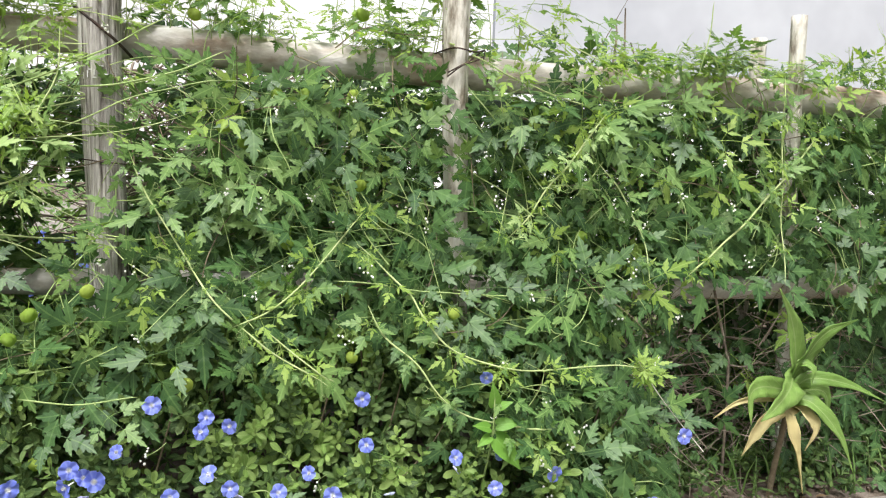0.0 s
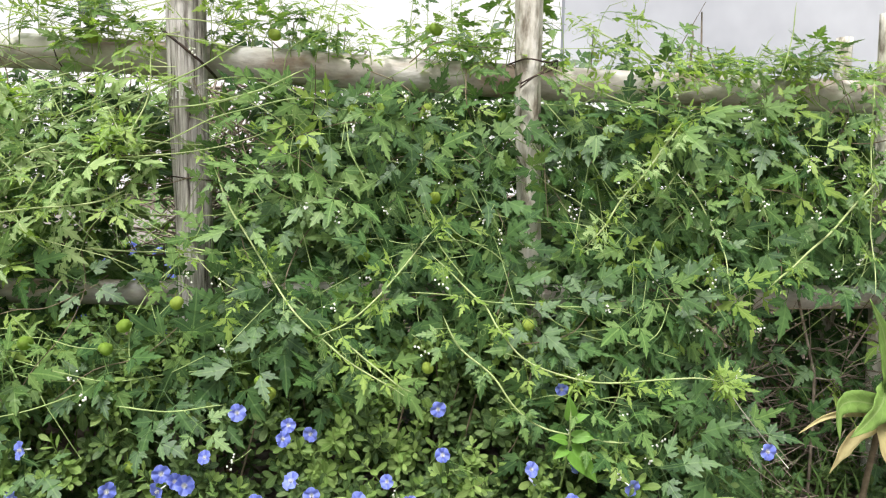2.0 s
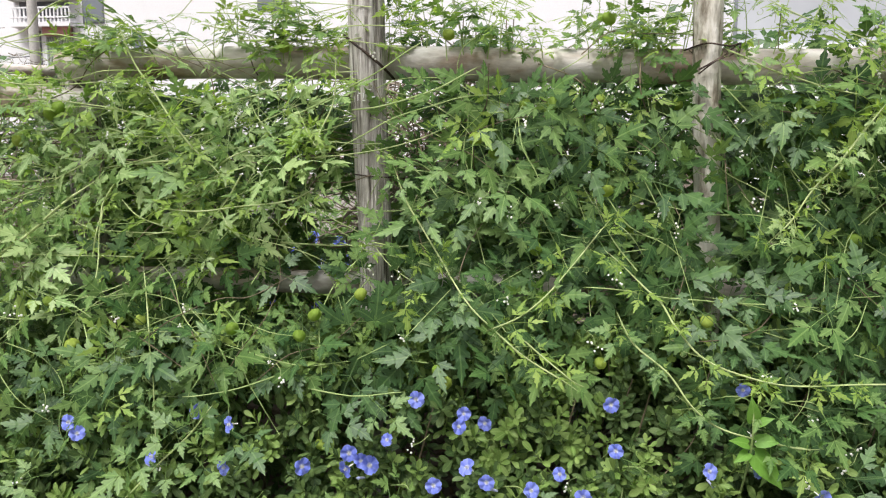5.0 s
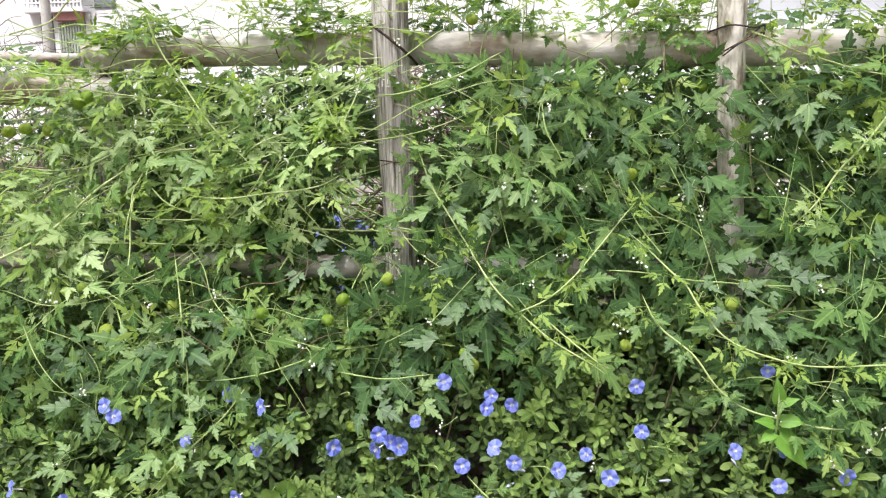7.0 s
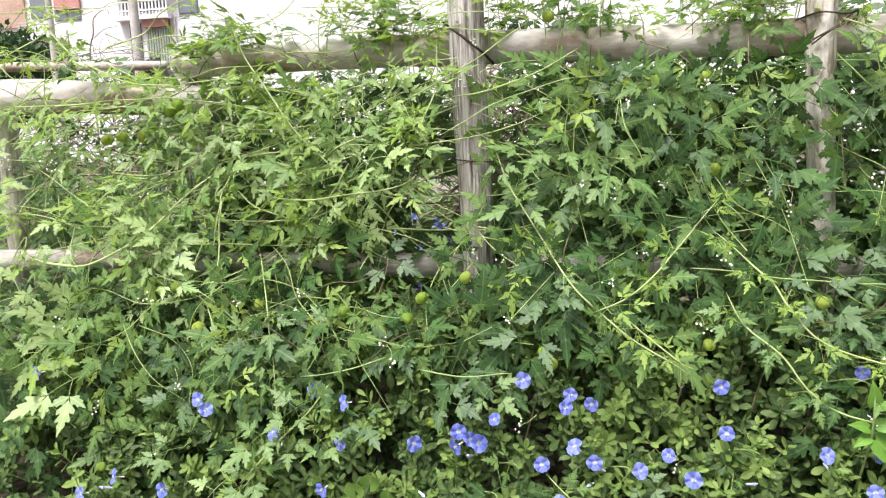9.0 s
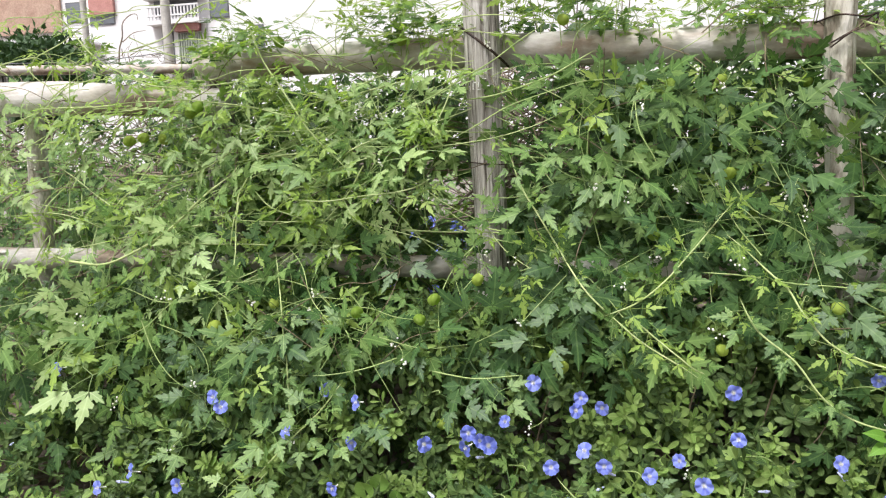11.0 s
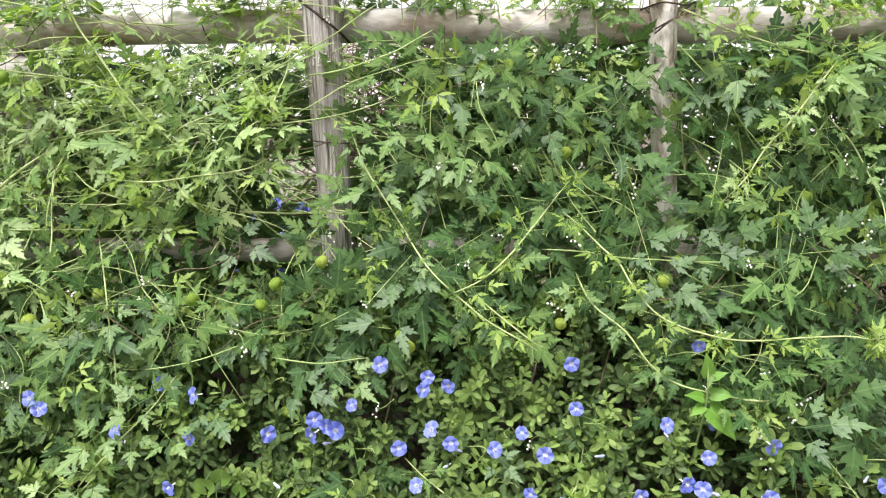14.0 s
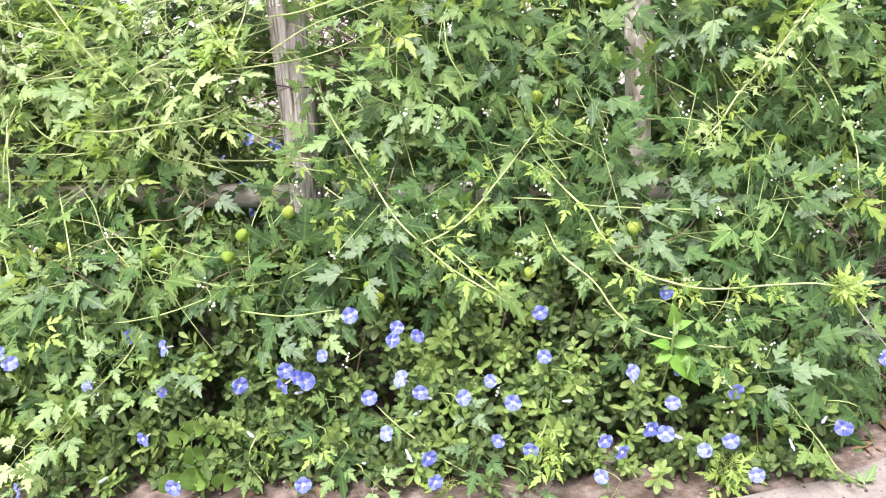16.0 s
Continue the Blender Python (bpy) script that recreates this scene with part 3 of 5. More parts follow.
def house_window(parent, x0, x1, z0, z1, y):
    w = part("window", box_mesh("window", (x0, y - 0.04, z0), (x1, y + 0.02, z1), "dark_trim"), parent, "dark framed window")
    n = max(1, round((x1 - x0) / 0.9))
    step = (x1 - x0) / n
    for i in range(n):
        part("pane", box_mesh("pane", (x0 + i * step + 0.05, y - 0.055, z0 + 0.06), (x0 + (i + 1) * step - 0.05, y - 0.042, z1 - 0.06), "glass"), w)
    return w


def white_house():
    h = thing("house", "white plastered house with a balcony, red awning and barred gate", "house", (-12, 30, 0))
    part("wall", box_mesh("wall", (-22.5, 30, 0), (9.6, 36, 11), "white_wall"), h)
    part("roof", box_mesh("roof", (-22.7, 29.7, 11.002), (9.8, 36.3, 11.3), "pole"), h)
    b = part("balcony", box_mesh("balcony", (-20.8, 29.5, 6.5), (-18.1, 29.998, 6.68), "white_wall"), h)
    for i in range(16):
        x = -20.7 + i * 0.168
        part("baluster", box_mesh("baluster", (x, 29.52, 6.682), (x + 0.06, 29.57, 7.25), "white_wall"), b)
    for z in (6.85, 7.25):
        part("handrail", box_mesh("handrail", (-20.78, 29.505, z), (-18.12, 29.585, z + 0.07), "white_wall"), b)
    part("awning", box_mesh("awning", (-19.5, 29.7, 6.16), (-18.3, 29.998, 6.49), "red_paint"), h, "faded red awning")
    # flat dark box on the wall paints in the shade of the recess
    part("door_recess", box_mesh("door_recess", (-20.3, 29.94, 4.7), (-19.75, 29.998, 6.4), "dark_trim"), h)
    g = part("gate", box_mesh("gate", (-19.5, 29.95, 4.6), (-18.22, 29.998, 6.1), "white_wall"), h, "pale gate with dull green bars")
    for i in range(10):
        x = -19.46 + i * 0.128
        part("bar", box_mesh("bar", (x, 29.88, 4.6), (x + 0.07, 29.948, 6.1), "gate_paint"), g)
    house_window(h, -17.8, -16.85, 6.65, 8.2, 30)
    house_window(h, -15.6, -15.2, 5.2, 6.25, 30)
    house_window(h, -10.1, -8.9, 7.05, 8.6, 30)
    part("eaves", box_mesh("eaves", (-20.9, 29.45, 7.62), (-17.95, 29.998, 7.80), "pole"), h, "grey concrete slab over the balcony")
    # dark panel in place of the shade under the slab, no real opening
    part("upper_recess", box_mesh("upper_recess", (-20.6, 29.93, 6.9), (-18.4, 29.998, 7.6), "dark_trim"), h, "dark panel painting in the shade behind the balcony")
    part("door_frame", box_mesh("door_frame", (-18.2, 29.86, 4.6), (-17.98, 29.998, 6.5), "pole"), h, "patterned white door frame")
    ac = part("window_grille", box_mesh("window_grille", (-17.8, 29.6, 5.0), (-16.65, 29.998, 5.36), "white_wall"), h, "low barred opening")
    for i in range(7):
        x = -17.74 + i * 0.155
        part("bar", box_mesh("bar", (x, 29.54, 5.03), (x + 0.09, 29.598, 5.33), "dark_trim"), ac)
    part("string_course", box_mesh("string_course", (-22.5, 29.9, 8.9), (9.6, 29.998, 9.1), "pole"), h)
    return h


def corner_house():
    h = thing("house", "pale two-storey house with a long dark window band", "house", (-27, 30, 0))
    part("wall", box_mesh("wall", (-34, 30.02, 0), (-22.52, 36, 11), "white_wall"), h)
    part("upper_wall", box_mesh("upper_wall", (-34, 29.9, 6.6), (-25.6, 29.998, 11), "brick_wall"), h, "salmon coloured upper wall")
    part("roof", box_mesh("roof", (-34.2, 29.6, 11.002), (-22.72, 36.2, 11.25), "pole"), h)
    house_window(h, -25.35, -24.5, 6.95, 7.9, 30.02)
    house_window(h, -24.1, -22.75, 6.75, 7.45, 30.02)
    part("shade", box_mesh("shade", (-24.0, 29.85, 7.25), (-22.7, 30.018, 8.3), "red_paint"), h, "dull red blind over the window")
    b = part("balcony", box_mesh("balcony", (-25.5, 29.2, 5.85), (-23.6, 29.998, 5.95), "white_wall"), h)
    for i in range(6):
        part("railing", box_mesh("railing", (-25.5, 29.22, 6.0 + i * 0.13), (-23.6, 29.26, 6.05 + i * 0.13), "pole"), b)
    return h


def grey_building():
    h = thing("building", "large windowless building, light grey render over a white base", "building", (9, 10, 0))
    for name, x0, y0, z0, z1, mat, words in (("wall", 3.53, 10, 2.36, 9, "grey_wall", ""), ("base_wall", 3.5, 9.9, 0, 2.358, "white_wall", "white painted base"), ("roof", 3.4, 9.85, 9.002, 9.2, "pole", "")):
        sh = Shape()
        v = [(x, y, z) for z in (z0, z1) for x, y in ((x0, y0), (20, y0), (20, 22), (x0 + 4.4, 22))]
        sh.add(v, [(3, 2, 1, 0), (4, 5, 6, 7), (0, 1, 5, 4), (1, 2, 6, 5), (2, 3, 7, 6), (3, 0, 4, 7)])
        part(name, sh.mesh(name, M[mat], smooth=False), h, words)
    return h


white_house()
corner_house()
grey_building()


def tall_pole(x, y, r, h, label):
    sh = Shape()
    tube(sh, straight((x, y, 0), (x, y, h), 6), r * 1.15, r * 0.9, 14)
    p = thing("utility_pole", label, "pole", (x, y, 0))
    part("shaft", sh.mesh("shaft", M["pole"]), p)
    part("cross_arm", box_mesh("cross_arm", (x - 0.7, y - 0.06, h - 0.5), (x + 0.7, y + 0.06, h - 0.38), "dark_trim"), p)
    return p


tall_pole(-11.15, 16, 0.11, 9.0, "round grey concrete utility pole beside the street")
tall_pole(-13.55, 16, 0.08, 8.0, "slim pale concrete pole beside the street")
for k, (z, sag) in enumerate(((2.95, 0.12), (3.25, 0.1))):
    sh = Shape()
    tube(sh, smooth_line([(-16.5, 16, z), (-13.55, 16, z - sag), (-11.15, 16, z)], 6), 0.012, 0.012, 5)
    tagged(new("cable", sh.mesh("cable", M["dark_trim"])), "thin dark cable strung between the poles", "cable")


# ---- distant tree ----
def round_tree(x, y, h, r, seed):
    rng = np.random.default_rng(seed)
    t = thing("tree", "dense dark green tree in front of the houses", "tree", (x, y, 0))
    sh = Shape()
    tube(sh, smooth_line([(x, y, 0), (x + 0.1, y, h * 0.3), (x, y, h * 0.6)], 4), 0.14, 0.07, 9)
    part("trunk", sh.mesh("trunk", M["stem_old"]), t)
    for i in range(6):
        a = i * 1.1
        sh = Shape()
        tube(sh, smooth_line([(x, y, h * 0.35), (x + 0.5 * r * math.cos(a), y + 0.5 * r * math.sin(a), h * 0.55), (x + 0.8 * r * math.cos(a), y + 0.8 * r * math.sin(a), h * 0.7)], 3), 0.06, 0.02, 6)
        part("limb", sh.mesh("limb", M["stem_old"]), t)
    leaf = Shape()
    blade(leaf, PLAIN, PLAIN_U, (0, 0, 0), 0, 0.24, 0.15, 0.2, 0.2)
    la = [leaf.arrays()]
    placed = []
    for i in range(6500):
        d = rng.standard_normal(3)
        d /= np.linalg.norm(d)
        lump = 1 + 0.2 * noise.noise(Vector(d * 2.3) + Vector((seed, 0, 0))) + 0.12 * noise.noise(Vector(d * 7) + Vector((seed, 5, 0)))
        q = np.array([x, y, h - r * 0.9]) + d * np.array([r, r, r * 0.85]) * lump * rng.uniform(0.55, 1.02)
        placed.append((0, basis(q, d + 0.8 * rng.standard_normal(3), d + 0.7 * rng.standard_normal(3), rng.uniform(0.7, 1.3))))
    part("crown", merge(la, placed).mesh("crown", M["far_leaf"]), t, kind="stuff")
    return t


round_tree(-18.55, 20, 4.8, 1.85, 3)
round_tree(-21.6, 21, 4.6, 1.6, 5)
round_tree(-14.6, 22, 3.6, 0.8, 8)


# ---- garden behind the fence ----
def grass_patch(name, count, x0, x1, y0, y1, length, label, seed, mat="vine_mid"):
    rng = np.random.default_rng(seed)
    sh = Shape()
    for i in range(count):
        x, y = rng.uniform(x0, x1), rng.uniform(y0, y1)
        z = ground_height(x, y)
        ln = length * rng.uniform(0.5, 1.3)
        dx, dy = rng.uniform(-0.5, 0.5, 2) * ln
        w = 0.003
        v = [(x - w, y, z), (x + w, y, z), (x - w * 0.8 + dx * 0.4, y + dy * 0.4, z + ln * 0.6), (x + w * 0.8 + dx * 0.4, y + dy * 0.4, z + ln * 0.6), (x + dx, y + dy, z + ln)]
        sh.add(v, [(0, 1, 3, 2), (2, 3, 4)], [(-0.3, 0), (0.3, 0), (-0.2, 0.6), (0.2, 0.6), (0, 1)])
    return tagged(new(name, sh.mesh(name, M[mat])), label, "grass", kind="stuff")


grass_patch("grass", 5200, -3.6, 3.2, 0.25, 3.5, 0.13, "bright green garden grass behind the fence", 3)
grass_patch("weeds", 150, 0.7, 1.7, -0.2, 0.15, 0.09, "thin weeds on the soil by the path edge", 4)


def twig_heap(name, label, count, cx, cy, cz, sx, sy, sz, seed, length=0.2, r=0.0014, mat="twig"):
    rng = np.random.default_rng(seed)
    sh = Shape()
    for i in range(count):
        p = np.array([cx, cy, cz]) + rng.uniform(-1, 1, 3) * (sx, sy, sz)
        d = rng.standard_normal(3) * (1, 0.7, 0.7)
        d /= np.linalg.norm(d)
        ln = length * rng.uniform(0.4, 1.2)
        line = smooth_line([p, p + d * ln * 0.5 + rng.uniform(-0.015, 0.015, 3), p + d * ln], 3)
        line[:, 2] = np.maximum(line[:, 2], 0.012)
        tube(sh, line, r * rng.uniform(0.6, 1.5), r * 0.5, 4, cap=False)
    return tagged(new(name, sh.mesh(name, M[mat])), label, "twigs", kind="stuff")


twig_heap("dry_twigs", "tangle of dry brown twigs under the climbing plants", 430, 0.98, -0.02, 0.17, 0.36, 0.10, 0.15, 5)
twig_heap("dry_brush", "grey dry brushwood stacked behind the fence", 1000, -0.17, 0.5, 0.66, 0.22, 0.14, 0.22, 6, 0.16, 0.0026)
twig_heap("bare_twigs", "bare brown stems inside the overgrown fence", 420, -0.1, 0.04, 0.45, 1.1, 0.05, 0.36, 9, 0.22, 0.0012, "stem_old")
twig_heap("garden_brush", "dry stalks in the bed behind the fence", 650, -1.4, 0.55, 0.5, 0.5, 0.25, 0.28, 10, 0.24, 0.0024)
stick = Shape()
tube(stick, smooth_line([(0.9, -0.09, 0.42), (0.937, -0.09, 0.293), (0.943, -0.093, 0.257), (0.947, -0.09, 0.129), (0.95, -0.085, 0.0)], 5), 0.0026, 0.0034, 8, 0.06)
tube(stick, smooth_line([(0.943, -0.093, 0.262), (0.97, -0.11, 0.262), (1.0, -0.12, 0.275)], 4), 0.0022, 0.001, 6)
tagged(new("dry_stick", stick.mesh("dry_stick", M["twig"])), "knotted dry stick leaning on the lower rail", "stick")
for pts in ([(0.712, 0.05, 0.84), (0.722, 0.05, 0.94), (0.716, 0.05, 0.975)], [(0.735, 0.05, 0.84), (0.742, 0.05, 0.89), (0.739, 0.05, 1.0)], [(0.79, 0.05, 0.83), (0.775, 0.05, 0.88), (0.755, 0.05, 0.93)]):
    sh = Shape()
    tube(sh, smooth_line(pts, 4), 0.003, 0.0016, 6, 0.05)
    tagged(new("dead_shoot", sh.mesh("dead_shoot", M["twig"])), "dark dead shoot sticking up behind the rail", "twig", "dead shoots")
arch = Shape()
tube(arch, smooth_line([(-2.09, 1.4, 0.1), (-2.09, 1.4, 0.7), (-2.09, 1.4, 1.07), (-2.064, 1.4, 1.172), (-2.057, 1.4, 1.229), (-2.019, 1.4, 1.26), (-1.987, 1.4, 1.262), (-1.982, 1.4, 1.239)], 5), 0.0042, 0.0012, 6)
tube(arch, smooth_line([(-2.064, 1.4, 1.153), (-2.009, 1.4, 1.187), (-1.948, 1.4, 1.194)], 5), 0.0022, 0.001, 6)
tagged(new("bare_sapling", arch.mesh("bare_sapling", M["twig"])), "bare arching sapling behind the fence", "sapling")
twig_heap("thorn_bush", "dark leafless thorn bush beside the back fence", 110, -1.98, 1.45, 1.0, 0.15, 0.1, 0.10, 12, 0.10, 0.0016, "stem_old")


# ---- low blue-flowered bushes ----
def blossom_mesh(rng):
    """Open funnel of five joined petals with a shallow crease along each."""
    sh = Shape()
    seg, rings = 40, 5
    v, uv = [], []
    for i in range(rings + 1):
        k = i / rings
        for j in range(seg):
            a = 2 * math.pi * j / seg
            cut = math.exp(-((((a / (2 * math.pi) * 5) % 1) - 0.5) / 0.09) ** 2)
            lobe = 1 - 0.13 * cut * k ** 3 + 0.02 * rng.standard_normal() * k
            r = 0.0012 + 0.0122 * k * lobe
            z = 0.006 * k ** 0.6 - 0.0016 * k ** 3 + 0.0016 * math.cos(5 * a + math.pi) * k + 0.0007 * rng.standard_normal() * k ** 2
            v.append((r * math.cos(a), r * math.sin(a), z))
            uv.append((0.5 + 0.5 * math.cos(5 * a), k))
    f = [(i * seg + j, i * seg + (j + 1) % seg, (i + 1) * seg + (j + 1) % seg, (i + 1) * seg + j) for i in range(rings) for j in range(seg)]
    sh.add(v, f, uv)
    return sh.mesh("blossom", M["petal"])


def throat_mesh():
    sh = Shape()
    for i in range(5):
        a = i * 1.2566
        tube(sh, straight((0, 0, 0.001), (0.0016 * math.cos(a), 0.0016 * math.sin(a), 0.006), 2), 0.0005, 0.0007, 4)
    tube(sh, straight((0, 0, -0.012), (0, 0, 0.002), 2), 0.0008, 0.0014, 6)
    return sh.mesh("stamen_tuft", M["white_petal"])


FR = np.random.default_rng(21)
BLOSSOM = [blossom_mesh(FR) for _ in range(4)]
THROAT = throat_mesh()
bud = Shape()
tube(bud, straight((0, 0, 0), (0, 0.016, 0), 5), 0.0012, 0.0028, 7, 0.08)
tube(bud, straight((0, 0.016, 0), (0, 0.022, 0.001), 3), 0.0028, 0.0008, 7)
BUD = bud.mesh("flower_bud", M["bud"])


def nearer(p, y):
    """The point on the line from p to the path's side of the bed, brought out to the given y."""
    k = (y + 1.42) / (p[1] + 1.42)
    return (-0.03 + (p[0] + 0.03) * k, y, 0.66 + (p[2] - 0.66) * k)


def add_blossom(parent, x, y, z, rng, scale=1.0):
    face = Vector((rng.uniform(-0.75, 0.75), -0.7, rng.uniform(0.0, 1.1)))
    m = basis((x, y, z), (rng.uniform(-1, 1), 0.1, 1), face, scale * rng.uniform(0.86, 1.12))
    b = part("blossom", BLOSSOM[rng.integers(4)], parent, "", m)
    part("stamen_tuft", THROAT, b, "", m)


def mound(x, y):
    """Height of the leafy mound over the bed."""
    h = min((y + 0.375) / 0.66, 0.36 - max(0, y + 0.13) * 0.15)
    h += 0.06 * noise.noise((x * 8, y * 8, 2.0)) + 0.05 * noise.noise((x * 19, y * 19, 5.0))
    edge = 1 / (1 + math.exp((x - 0.66) * 28))
    return max(0.0, h) * edge


def blue_bush(cx, half, flowers, seed, singles=225, rest=150, label="low olive-green bush with small sky-blue flowers"):
    rng = np.random.default_rng(seed)
    b = thing("flowering_bush", label, "bush", (cx, -0.15, 0.0), "blue-flowered bushes along the fence")
    placed = []
    for i in range(singles + rest):
        single = i < singles
        x = cx + rng.uniform(-half, half) * 1.12
        y = -0.385 + 0.275 * rng.random() ** (0.75 if single else 0.9) if single or i % 4 else rng.uniform(-0.15, 0.08)
        z = mound(x, y)
        if z <= 0.0 and (y > -0.25 or x > 0.70 or rng.random() < 0.45):
            continue
        if single and noise.noise((x * 17, y * 17, z * 17 + 3.0)) > 0.28:
            continue
        up = Vector((rng.uniform(-0.6, 0.6), -rng.uniform(0.25, 1.2), rng.uniform(0.4, 1.0))).normalized()
        side = Vector((rng.uniform(-1, 1), rng.uniform(-1, 1), 0))
        t = up.cross(side).normalized()
        sc = rng.uniform(0.78, 1.25) * (0.85 if z < 0.05 else 1)
        m = basis(Vector((x, y, z)) - up * (rng.uniform(0.03, 0.075) if single else rng.uniform(0.09, 0.15)), t, up, sc)
        m.translation.z = max(m.translation.z, 0.006)
        k = int(rng.integers(6))
        if single:
            part("sprig", SPRIG_MESH["daze_tip" if rng.random() < 0.40 else "daze"][k], b, "", m)
        else:
            placed.append((k, m))
    # inner shoots get only the darker olive: shade inside the bush put into colour
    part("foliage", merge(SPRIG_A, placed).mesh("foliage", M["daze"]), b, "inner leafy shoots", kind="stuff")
    for i in range(7):
        sh = Shape()
        x = cx + rng.uniform(-half, half)
        y = rng.uniform(-0.2, -0.02)
        tube(sh, smooth_line([(x * 0.3 + cx * 0.7, -0.08, 0.0), (x, y, 0.1), (x + rng.uniform(-0.05, 0.05), y - 0.06, mound(x, y) * 0.9 + 0.02)], 4), 0.003, 0.0012, 5)
        part("stem", sh.mesh("stem", M["stem_old"]), b)
    for x, z, *out in flowers:
        y = out[0] if out else -0.382 + 0.62 * z
        at = nearer((x, y, z), -0.425 + 0.60 * z if z < 0.22 else y + 0.005)
        add_blossom(b, at[0], at[1], max(at[2], 0.03), rng)
        sh = Shape()
        tube(sh, smooth_line([(at[0], at[1] + 0.008, at[2]), (at[0] + rng.uniform(-0.01, 0.01), at[1] + 0.03, at[2] - 0.012), (at[0] + rng.uniform(-0.02, 0.02), at[1] + 0.08, max(at[2] - 0.05, 0.01))], 4), 0.0007, 0.001, 5)
        part("stem", sh.mesh("stem", M["stem"]), b)
    for i in range(max(2, len(flowers) // 3)):
        x, y = cx + rng.uniform(-half, half), rng.uniform(-0.36, -0.24)
        part("flower_bud", BUD, b, "rolled pale blue bud", basis((x, y - 0.02, mound(x, y) + 0.005), (rng.uniform(-0.6, 0.6), -0.6, rng.uniform(-0.6, 0.5)), (0, -0.4, 1), rng.uniform(0.8, 1.2)))
    return b


blue_bush(-1.06, 0.17, [(-1.074, 0.271, -0.275), (-0.961, 0.067), (-0.900, 0.095)], 31, 110, 130)
blue_bush(-0.76, 0.15, [(-0.801, 0.080), (-0.735, 0.237, -0.296), (-0.724, 0.217, -0.295), (-0.703, 0.027), (-0.606, 0.172)], 32)
blue_bush(-0.48, 0.15, [(-0.522, 0.256, -0.284), (-0.503, 0.093), (-0.461, 0.239, -0.295), (-0.479, 0.160), (-0.447, 0.027), (-0.350, 0.164)], 33)
blue_bush(-0.20, 0.15, [(-0.273, 0.163), (-0.268, 0.191, -0.285), (-0.252, 0.173), (-0.237, 0.167), (-0.236, 0.027), (-0.202, 0.218, -0.296), (-0.159, 0.278, -0.270), (-0.129, 0.143), (-0.098, 0.092), (-0.089, 0.242, -0.293), (-0.080, 0.260, -0.281), (-0.073, 0.167)], 34)
blue_bush(0.07, 0.14, [(-0.045, 0.248, -0.289), (-0.043, 0.149), (-0.033, 0.059), (-0.022, 0.027), (0.027, 0.139), (0.076, 0.162), (0.085, 0.080), (0.111, 0.132), (0.137, 0.067), (0.155, 0.276, -0.271), (0.162, 0.207, -0.291)], 35)
blue_bush(0.33, 0.14, [(0.249, 0.029), (0.257, 0.077), (0.282, 0.062), (0.311, 0.170), (0.332, 0.092), (0.358, 0.085), (0.374, 0.126), (0.365, 0.299, -0.256), (0.385, 0.177, -0.279), (0.419, 0.060)], 36)
blue_bush(0.56, 0.11, [(0.462, 0.073), (0.478, 0.141), (0.497, 0.027), (0.647, 0.088), (0.725, 0.189, -0.284)], 37, 80, 80)


def back_bed(cx, cy, seed, count, top, flowers):
    rng = np.random.default_rng(seed)
    b = thing("flowering_bush", "leafy bush with blue flowers in the garden behind the fence", "bush", (cx, cy, ground_height(cx, cy)), "blue-flowered bushes in the garden")
    placed = []
    for i in range(count):
        a, q = rng.uniform(0, 6.283), rng.uniform(0, 1) ** 0.5
        x, y = cx + 0.26 * q * math.cos(a), cy + 0.2 * q * math.sin(a)
        z = ground_height(x, y) + top * (1 - 0.7 * q * q) * rng.uniform(0.55, 1)
        up = Vector((math.cos(a) * q, math.sin(a) * q - 0.3, 0.8))
        placed.append((int(rng.integers(6)), basis(Vector((x, y, z - 0.05)), up.cross(Vector((1, 0.3, 0))), up, rng.uniform(1.0, 1.5))))
    part("foliage", merge(SPRIG_A, placed).mesh("foliage", M["daze_tip"]), b, kind="stuff")
    for i in range(flowers):
        a = rng.uniform(3.4, 6.1)
        q = rng.uniform(0.2, 1)
        add_blossom(b, cx + 0.26 * q * math.cos(a), cy + 0.2 * q * math.sin(a), ground_height(cx, cy) + top * (1 - 0.65 * q * q) + 0.01, rng, 1.3)


back_bed(-0.52, 0.70, 41, 190, 0.36, 22)
back_bed(-0.1, 0.85, 42, 150, 0.34, 6)
back_bed(-1.0, 0.8, 43, 150, 0.34, 5)
back_bed(-1.5, 0.75, 46, 150, 0.34, 2)
back_bed(0.4, 0.9, 44, 120, 0.3, 0)
back_bed(1.0, 0.85, 45, 120, 0.3, 0)
for k, (cx, half) in enumerate(((0.80, 0.10), (1.05, 0.13), (1.32, 0.14))):
    rng = np.random.default_rng(140 + k)
    b = thing("low_weed", "low small-leaved green weed on the soil beside the path", "weed", (cx, -0.08, 0.0), "weeds at the path edge")
    placed = []
    for i in range(60):
        x, y = cx + rng.uniform(-half, half), rng.uniform(-0.19, 0.06)
        up = Vector((rng.uniform(-0.6, 0.6), rng.uniform(-0.8, 0.1), rng.uniform(0.5, 1.0))).normalized()
        placed.append((int(rng.integers(6)), basis((x, y, ground_height(x, y) - 0.01 + rng.uniform(0, 0.05)), up.cross(Vector((1, 0.4, 0))), up, rng.uniform(0.6, 1.1))))
    part("foliage", merge(SPRIG_A, placed).mesh("foliage", M["daze"]), b, kind="stuff")


